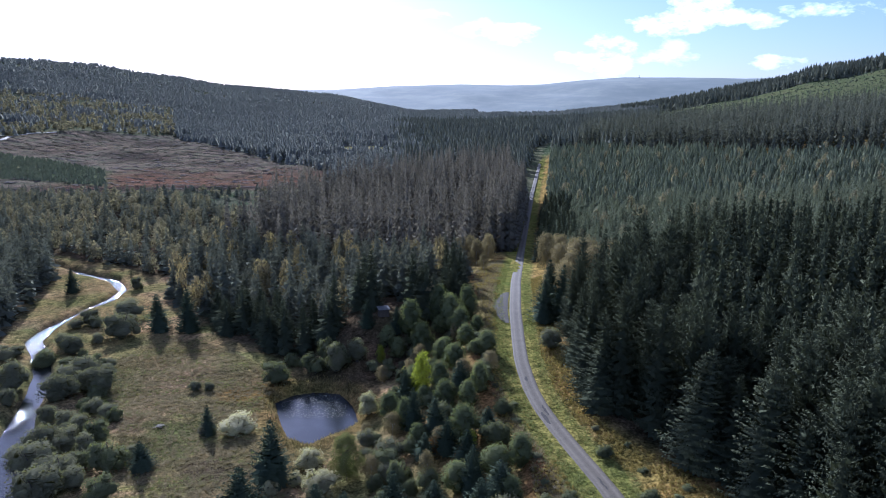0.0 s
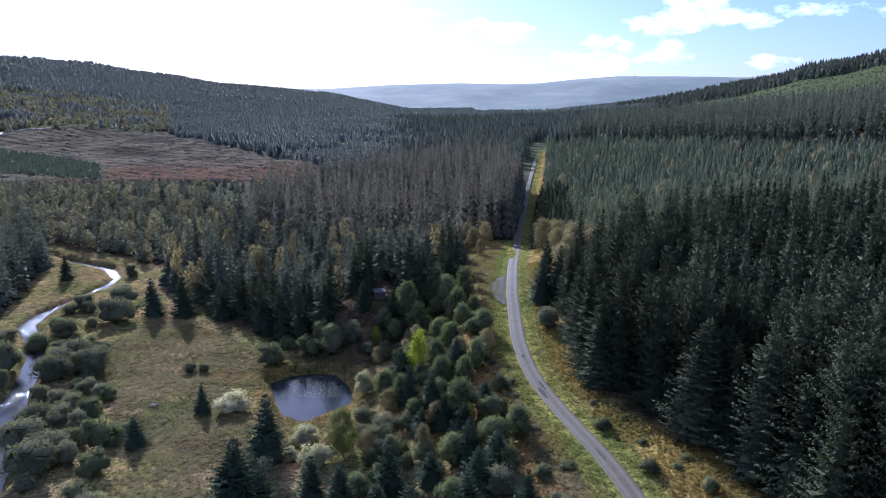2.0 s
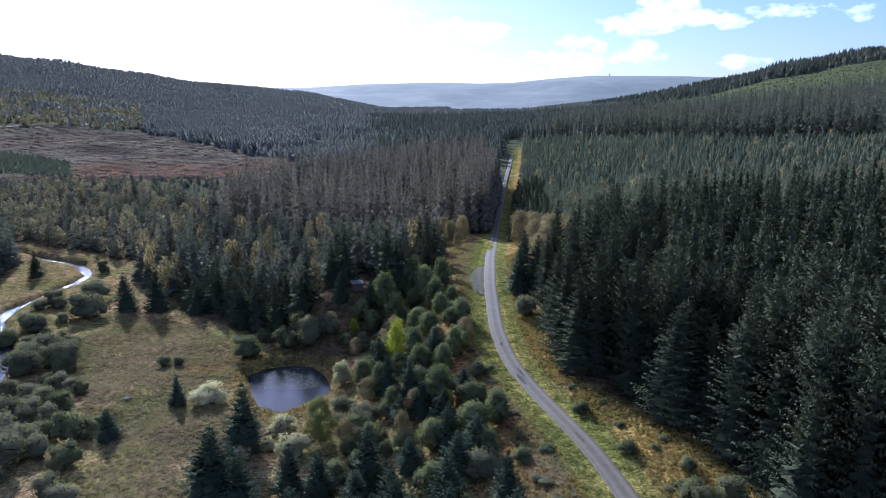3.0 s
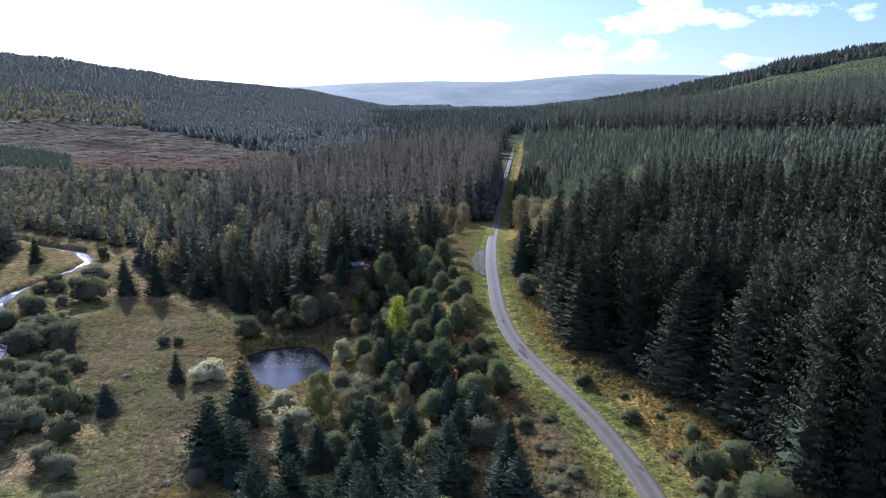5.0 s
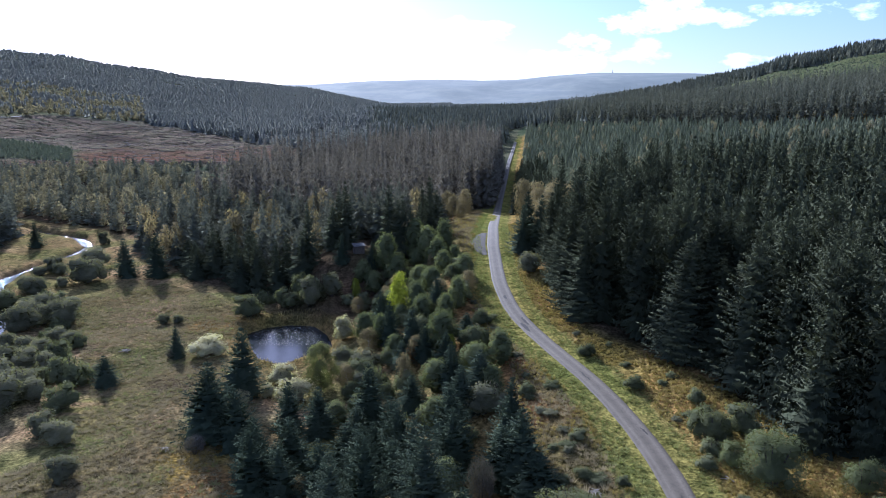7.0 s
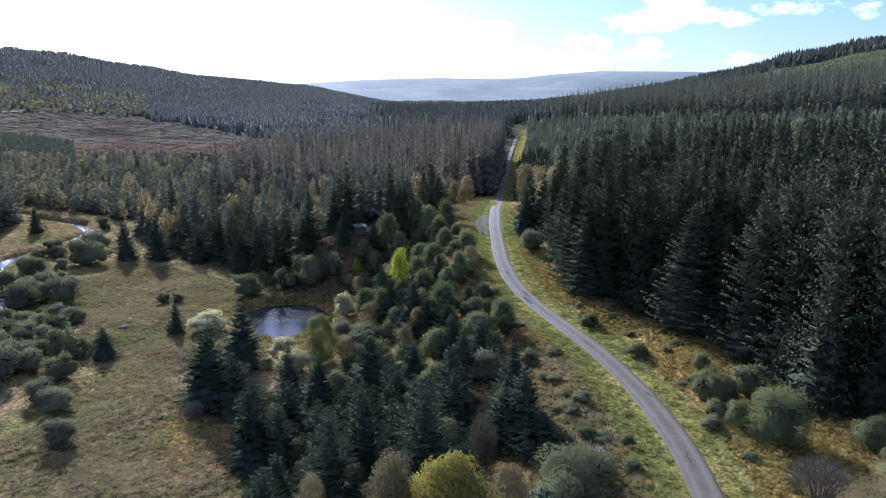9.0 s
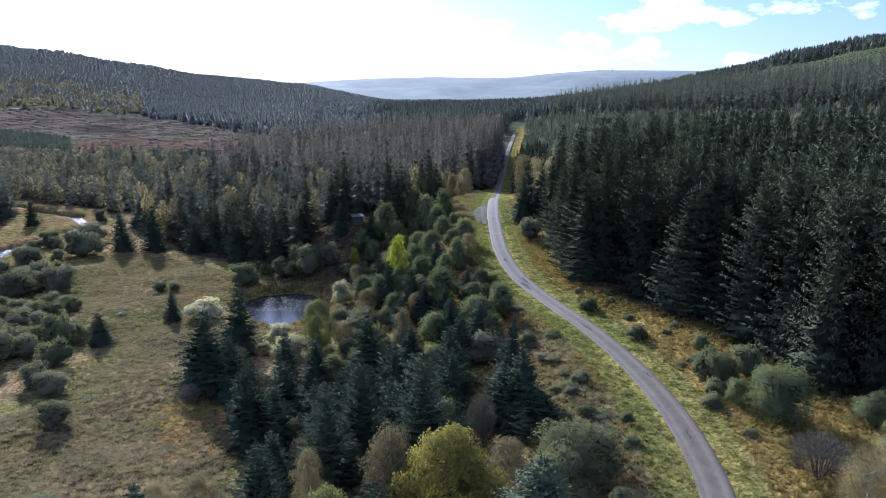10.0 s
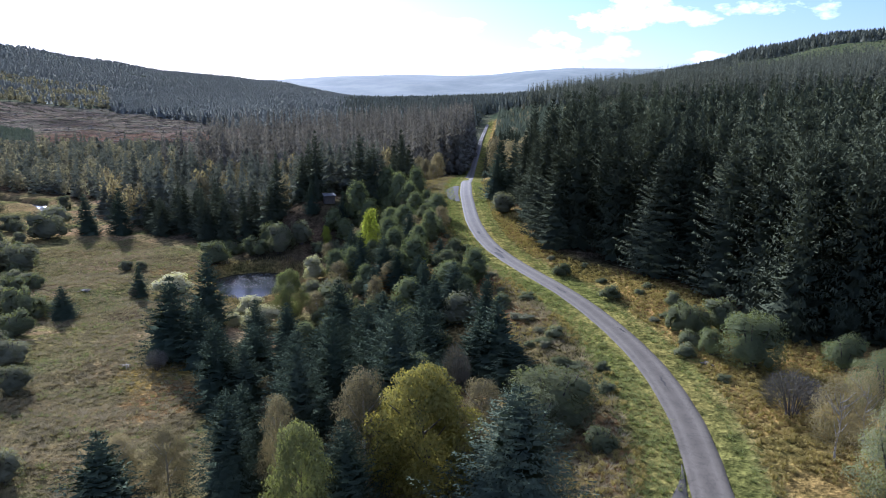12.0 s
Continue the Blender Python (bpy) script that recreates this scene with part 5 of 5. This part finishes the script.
forest("roadside_spruces", mid_lod, x, y, (7, 13), (5.5, 7.5), NEEDLE, "dark spruces beside the shaded stretch of road", "forest", 161)
y = np.arange(252, 376, 3.2)
r = np.random.RandomState(162)
for off in (4.2, 7.6, 11.5):
    forest("tall_spruce_wood", mid_lod, road_x(y) - off + r.uniform(-1, 1, len(y)), y + r.uniform(-1, 1, len(y)), (20, 26), (6, 8), NEEDLE_BROWN, "edge of the tall spruce wood that shades the road", "forest", 163)
x, y = scatter(LEFT_WOOD, 6.0, 122)
k = np.random.RandomState(123).uniform(size=len(x))
forest("spruce_wood", back_lod, x[k < 0.6], y[k < 0.6], (7, 14), (5.6, 8), NEEDLE_HAZED, "mixed wood of dark spruces along the valley floor", "forest", 124)
forest("birch_wood", puffs, x[k > 0.6], y[k > 0.6], (5.5, 9), (5.5, 8), OLIVE, "olive-brown birch wood along the valley floor", "forest", 125, centre=0.4)
x, y = scatter(LEFT_BANK, 5.0, 126)
forest("spruce_wood", back_lod, x, y, (11, 17), (6.5, 9), NEEDLE_HAZED, "dark spruces on the far river bank", "forest", 127)
x, y = scatter(NURSERY, 3.4, 128)
forest("nursery_spruces", bit, x, y, (2.2, 3.6), (2.4, 3.2), NEEDLE_YOUNG, "low young spruces planted on the cleared slope", "forest", 129)
x, y = scatter(TALL_RIGHT, 6.6, 130)
forest("far_spruce_wood", dist_lod, x, y, (19, 27), (6, 8.5), NEEDLE_HAZED, "tall dark spruce wood below the ridge", "forest", 131)

# far slopes, thinner with distance
def slopes(a0, a1, r0, r1, step, seed):
    r = np.random.RandomState(seed)
    n = int((a1 - a0) * (r1 * r1 - r0 * r0) / 2 / step ** 2)
    th, rr = r.uniform(a0, a1, n), np.sqrt(r.uniform(r0 * r0, r1 * r1, n))
    return rr * np.sin(th), rr * np.cos(th)


for a0, a1, r0, r1, step, seed in ((-0.72, 0.27, 480, 760, 5.2, 141), (-0.72, 0.3, 760, 1200, 5.2, 144), (-0.72, 0.3, 1200, 1800, 7, 142), (-0.72, 0.3, 1800, 2750, 14, 143)):
    x, y = slopes(a0, a1, r0, r1, step, seed)
    open_land = inside(x, y, CLEARING) | inside(x, y, GLADE) | inside(x, y, NURSERY) | inside(x, y, TALL_RIGHT) | inside(x, y, TALL_MID) | inside(x, y, YOUNG) | (np.abs(x - road_x(y)) < 9)
    th, rr = np.arctan2(x, y), np.hypot(x, y)
    birchy = ~open_land & (th < -0.37) & (th > -0.62) & (rr > 700) & (rr < 1340) & (waves(x, y, 110, 35) > -0.7)
    ride = np.abs(np.sin((0.35 * x + 0.94 * y) / 95)) < 0.045
    scrub = (th < -0.1) & (rr < 640) & (y < 470) | (th < -0.28) & (rr < 590)
    open_land |= birchy & (np.arange(len(x)) % 13 > 0) | ride | scrub
    block = waves(x, y, 260, 36) > 0.1
    # to the right the needles carry less of the painted haze
    less_hazed = (th + np.random.RandomState(seed + 3).uniform(-0.09, 0.05, len(x)) > -0.03) & (rr < 1250)
    for tall, pick, needles in (((7, 10), block & ~open_land & ~less_hazed, NEEDLE_FAR_HAZED), ((10, 14), ~block & ~open_land & ~less_hazed, NEEDLE_FAR_HAZED), ((12, 18), less_hazed & ~open_land, NEEDLE_HAZED)):
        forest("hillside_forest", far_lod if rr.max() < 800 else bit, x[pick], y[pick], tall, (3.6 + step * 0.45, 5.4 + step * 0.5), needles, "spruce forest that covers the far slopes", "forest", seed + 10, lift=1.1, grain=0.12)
    if birchy.any():
        pick = birchy & (waves(x, y, 50, 37) > -0.6) & (np.arange(len(x)) % 9 > 4)
        forest("birch_slope", far_puffs, x[pick], y[pick], (5, 9), (5, 8.5), OLIVE, "olive and yellow birches above the cleared slope", "forest", seed + 20, centre=0.4)
x, y = scatter([(-310, 440), (-100, 440), (-96, 400), (-150, 395), (-300, 415), (-420, 400), (-520, 520), (-520, 640), (-410, 630), (-330, 495)], 6.5, 157)
keep = ~inside(x, y, CLEARING) & ~inside(x, y, NURSERY) & (waves(x, y, 40, 58) > -0.5)
pick = keep & (np.arange(len(x)) % 3 > 0)
forest("scrub", far_lod, x[pick], y[pick], (2.5, 6), (3.5, 6), NEEDLE_HAZED, "dark low scrub and young spruces below the felled slope", "scrub", 158)
forest("scrub", far_puffs, x[keep & ~pick], y[keep & ~pick], (2, 4.5), (4, 7), OLIVE, "olive scrub below the felled slope", "scrub", 159, centre=0.4)
x, y = slopes(0.25, 0.8, 1150, 1750, 8, 151)
keep = ~inside(x, y, GREEN_SLOPE)
forest("ridge_forest", bit, x[keep], y[keep], (15, 20), (7, 9), NEEDLE_HAZED, "dark spruce belt along the ridge", "forest", 152)
x, y = scatter(GREEN_SLOPE, 13, 155)
forest("hillside_saplings", bit, x, y, (1.2, 2.6), (2.5, 4.5), NEEDLE_YOUNG, "young spruces dotted over the green slope", "forest", 156)

# ---- grass, bracken and brash ----
def tuft(seed, blades, lean=0.5, wide=0.07):
    """Blades that fan out from one foot, one metre high."""
    r = np.random.RandomState(seed)
    tris = []
    for k in range(blades):
        a = 6.283 * (k + r.uniform(-0.4, 0.4)) / blades
        out, side = np.array([math.cos(a), math.sin(a), 0]), np.array([-math.sin(a), math.cos(a), 0])
        tip = out * lean * r.uniform(0.5, 1.1) + np.array([0, 0, r.uniform(0.6, 1.0)])
        tris.append((out * 0.06 - side * wide, out * 0.06 + side * wide, tip))
    return loose(tris)


def frond_clump(seed, n):
    """Arching fronds of dying bracken."""
    r = np.random.RandomState(seed)
    tris = []
    for k in range(n):
        a = 6.283 * (k + r.uniform(-0.4, 0.4)) / n
        out, side, up = np.array([math.cos(a), math.sin(a), 0]), np.array([-math.sin(a), math.cos(a), 0]), np.array([0, 0, 1.0])
        p, q, w = up * r.uniform(0.55, 0.95) + out * 0.22, out * r.uniform(0.45, 0.62) + up * r.uniform(0.25, 0.6), r.uniform(0.03, 0.06)
        tris += [(out * 0.04, p - side * w, p + side * w), (p - side * w, p + side * w, q)]
    return loose(tris)


tussocks, fronds = [tuft(s, 10, 0.6, 0.055) for s in (301, 302, 303)], [frond_clump(s, 14) for s in (304, 305)]
MEADOW = [(-64, 60), (-20, 46), (-18, 60), (-26, 80), (-24, 100), (-36, 116), (-38, 148), (-60, 170), (-76, 178), (-80, 150), (-62, 120), (-50, 98), (-46, 80)]
LEFT_VERGE = [(5, 38), (19.5, 38), (22.5, 52), (23, 66), (21, 84), (15.5, 104), (13.6, 128), (15, 165), (17.5, 188), (24, 232), (14, 236), (9, 200), (10, 150), (9, 112), (13, 92), (11, 62)]
RIGHT_VERGE = [(24, 38), (27, 52), (27.8, 66), (25.5, 84), (20.5, 104), (18.2, 120), (18.6, 140), (20, 165), (24, 195), (29, 195), (23, 150), (24, 128), (25, 106), (29, 97), (33, 90), (38, 82), (42, 62), (46, 48), (42, 36)]
RIVERSIDE = [(-112, 176), (-116, 190), (-126, 222), (-116, 232), (-112, 222), (-113, 200), (-114, 184)]


def sward(name, ring, step, seed, shapes, tall, wide, mat, label, patch=None, bare=None, within=None):
    x, y = scatter(ring, step, seed)
    if patch:
        v = waves(x, y, patch[0], patch[1])
        x, y = x[v > patch[2]], y[v > patch[2]]
    dry = (way_off(x, y, RIVER) > 0.8) & (ring_off(x, y, POND) > 0.8) & (np.abs(x - road_x(y)) > 1.75)
    if bare:
        dry &= np.abs(x - road_x(y)) > bare
    if within:
        dry &= np.abs(x - road_x(y)) < within
    forest(name, shapes, x[dry], y[dry], tall, wide, mat, label, "grass", seed + 1, 0.04, -0.6)


sward("meadow_grass", MEADOW, 0.7, 311, tussocks, (0.2, 0.5), (0.6, 1.4), GRASS, "straw-coloured tussocks of the wet meadow")
sward("tall_tussocks", MEADOW, 1.5, 327, [tuft(s, 16, 0.75, 0.05) for s in (308, 309)], (0.35, 0.75), (0.8, 1.7), GRASS, "taller pale tussocks in the wet meadow", (17, 25, -0.2))
sward("green_tussocks", MEADOW, 1.1, 313, tussocks, (0.2, 0.5), (0.7, 1.5), GRASS_GREEN, "greener tussocks in the wet meadow", (9, 22, 0.25))
sward("verge_grass", LEFT_VERGE, 0.66, 315, tussocks, (0.2, 0.6), (0.5, 1.2), GRASS_GREEN, "rough green grass on the road bank", within=6.0)
sward("bank_grass", LEFT_VERGE, 0.8, 329, [tuft(s, 14, 0.7, 0.05) for s in (310, 311)], (0.3, 0.8), (0.6, 1.5), GRASS, "rough brown tussocks on the road bank", bare=5.4)
sward("verge_bracken", LEFT_VERGE, 0.75, 317, fronds, (0.25, 0.65), (0.5, 1.1), BRACKEN, "browned bracken on the road bank", (13, 23, 0.0), 4.5)
sward("roadside_grass", RIGHT_VERGE, 0.7, 319, tussocks, (0.15, 0.45), (0.5, 1.1), GRASS_GREEN, "yellow-green grass along the road", within=5.2)
sward("bracken", RIGHT_VERGE, 0.58, 321, fronds, (0.2, 0.6), (0.5, 1.0), BRACKEN, "orange-brown bracken below the spruces", (15, 24, -0.8), 4.3)
sward("river_grass", RIVERSIDE, 1.1, 323, tussocks, (0.2, 0.5), (0.6, 1.2), GRASS, "straw-coloured grass beside the river")
POND_RIM = [(x * 1.0 + (x - mid[0]) * 0.42, y + (y - mid[1]) * 0.42) for x, y in POND]
sward("rushes", POND_RIM, 0.8, 325, [tuft(s, 9, 0.25, 0.05) for s in (306, 307)], (0.4, 0.9), (0.5, 0.9), GRASS, "russet rushes round the pond")
x, y = scatter(CLEARING, 4.6, 331)
rows_of = np.sin((x * 0.45 + y * 0.9) * 0.42) + 0.5 * waves(x, y, 60, 33)
x, y = x[rows_of > 0.35], y[rows_of > 0.35]
forest("brash", [leaf_crown(s, [(0, 0, 0.2, 0.5, 0.6)], 14, 0.3, body=0) for s in (332, 333)], x, y, (0.4, 1.0), (2.5, 5.5), HEATHER, "rows of grey-brown brash on the felled slope", "brash", 334, centre=-0.5)


# ---- small things ----
def box(bm, size, at, turn=0.0, tilt=0.0):
    m = Matrix.Translation(at) @ Euler((tilt, 0, turn)).to_matrix().to_4x4() @ Matrix.Diagonal((*size, 1))
    bmesh.ops.create_cube(bm, size=1, matrix=m)


def made(name, bm, mat, parent, label="", bevel=0.02):
    bmesh.ops.bevel(bm, geom=bm.edges[:], offset=bevel, segments=1, affect="EDGES")
    me = bpy.data.meshes.new(name)
    bm.to_mesh(me)
    bm.free()
    me.materials.append(mat)
    return part(name, me, parent, label)


def hut():
    """A low shelter in a gap of the wood."""
    x, y = -14.6, 161.0
    ob = tagged(new("hut"), "small weathered hut with a grey tin roof among the trees", "hut")
    ob.matrix_world = pose(x, y, float(height(x, y)), 0, 0, 20)
    for sx_, sy_, lx, ly in ((0, -0.9, 2.4, 0.08), (0, 0.9, 2.4, 0.08), (-1.16, 0, 0.08, 1.72), (1.16, 0, 0.08, 1.72)):
        bm = bmesh.new()
        box(bm, (lx, ly, 1.9), (sx_, sy_, 0.95))
        made("wall", bm, PLANK, ob)
    bm = bmesh.new()
    box(bm, (2.9, 2.5, 0.06), (0, 0, 2.08), 0, radians(9))
    made("roof", bm, TIN, ob, "grey corrugated tin roof")


hut()


def dead_heap(x, y, n, size, seed):
    r = np.random.RandomState(seed)
    ob = tagged(new("dead_branch_heap"), "heap of bleached dead branches in the grass", "branches")
    ob.location = (x, y, float(height(x, y)))
    for k in range(n):
        a, q = r.uniform(0, 6.283), r.uniform(0, 0.4) * size
        c, d = Vector((math.cos(a * 3) * q, math.sin(a * 3) * q, 0.12)), Vector((math.cos(a), math.sin(a), r.uniform(0.0, 0.35)))
        L = size * r.uniform(0.35, 0.7)
        part("branch", mesh_of("branch", *tube([c - d * L, c + Vector((0, 0, 0.12)), c + d * L], [0.07, 0.055, 0.02], 5), [DEAD_WOOD], True), ob)


dead_heap(-54.1, 120.2, 14, 1.7, 401)
dead_heap(-33, 82, 6, 0.8, 402)
dead_heap(17, 60, 9, 1.1, 403)
dead_heap(30.5, 61, 5, 0.9, 404)


def mast():
    """A lone mast on the skyline of the far hill."""
    th, r = 0.272, 4290.0
    z = float(hill_height(np.array(th), np.array(r)))
    ob = tagged(new("mast"), "slender grey mast on the skyline of the far hill", "mast")
    ob.location = (r * math.sin(th), r * math.cos(th), z)
    part("pole", mesh_of("pole", *tube([(0, 0, -2), (0, 0, 8), (0, 0, 17)], [1.6, 1.2, 0.5], 6), [TIN], True), ob)
    part("hut", mesh_of("hut_by_mast", *tube([(3, 0, -2), (3, 0, 3.5), (3, 0, 5)], [3.2, 3.2, 0.5], 4), [TIN]), ob)


mast()
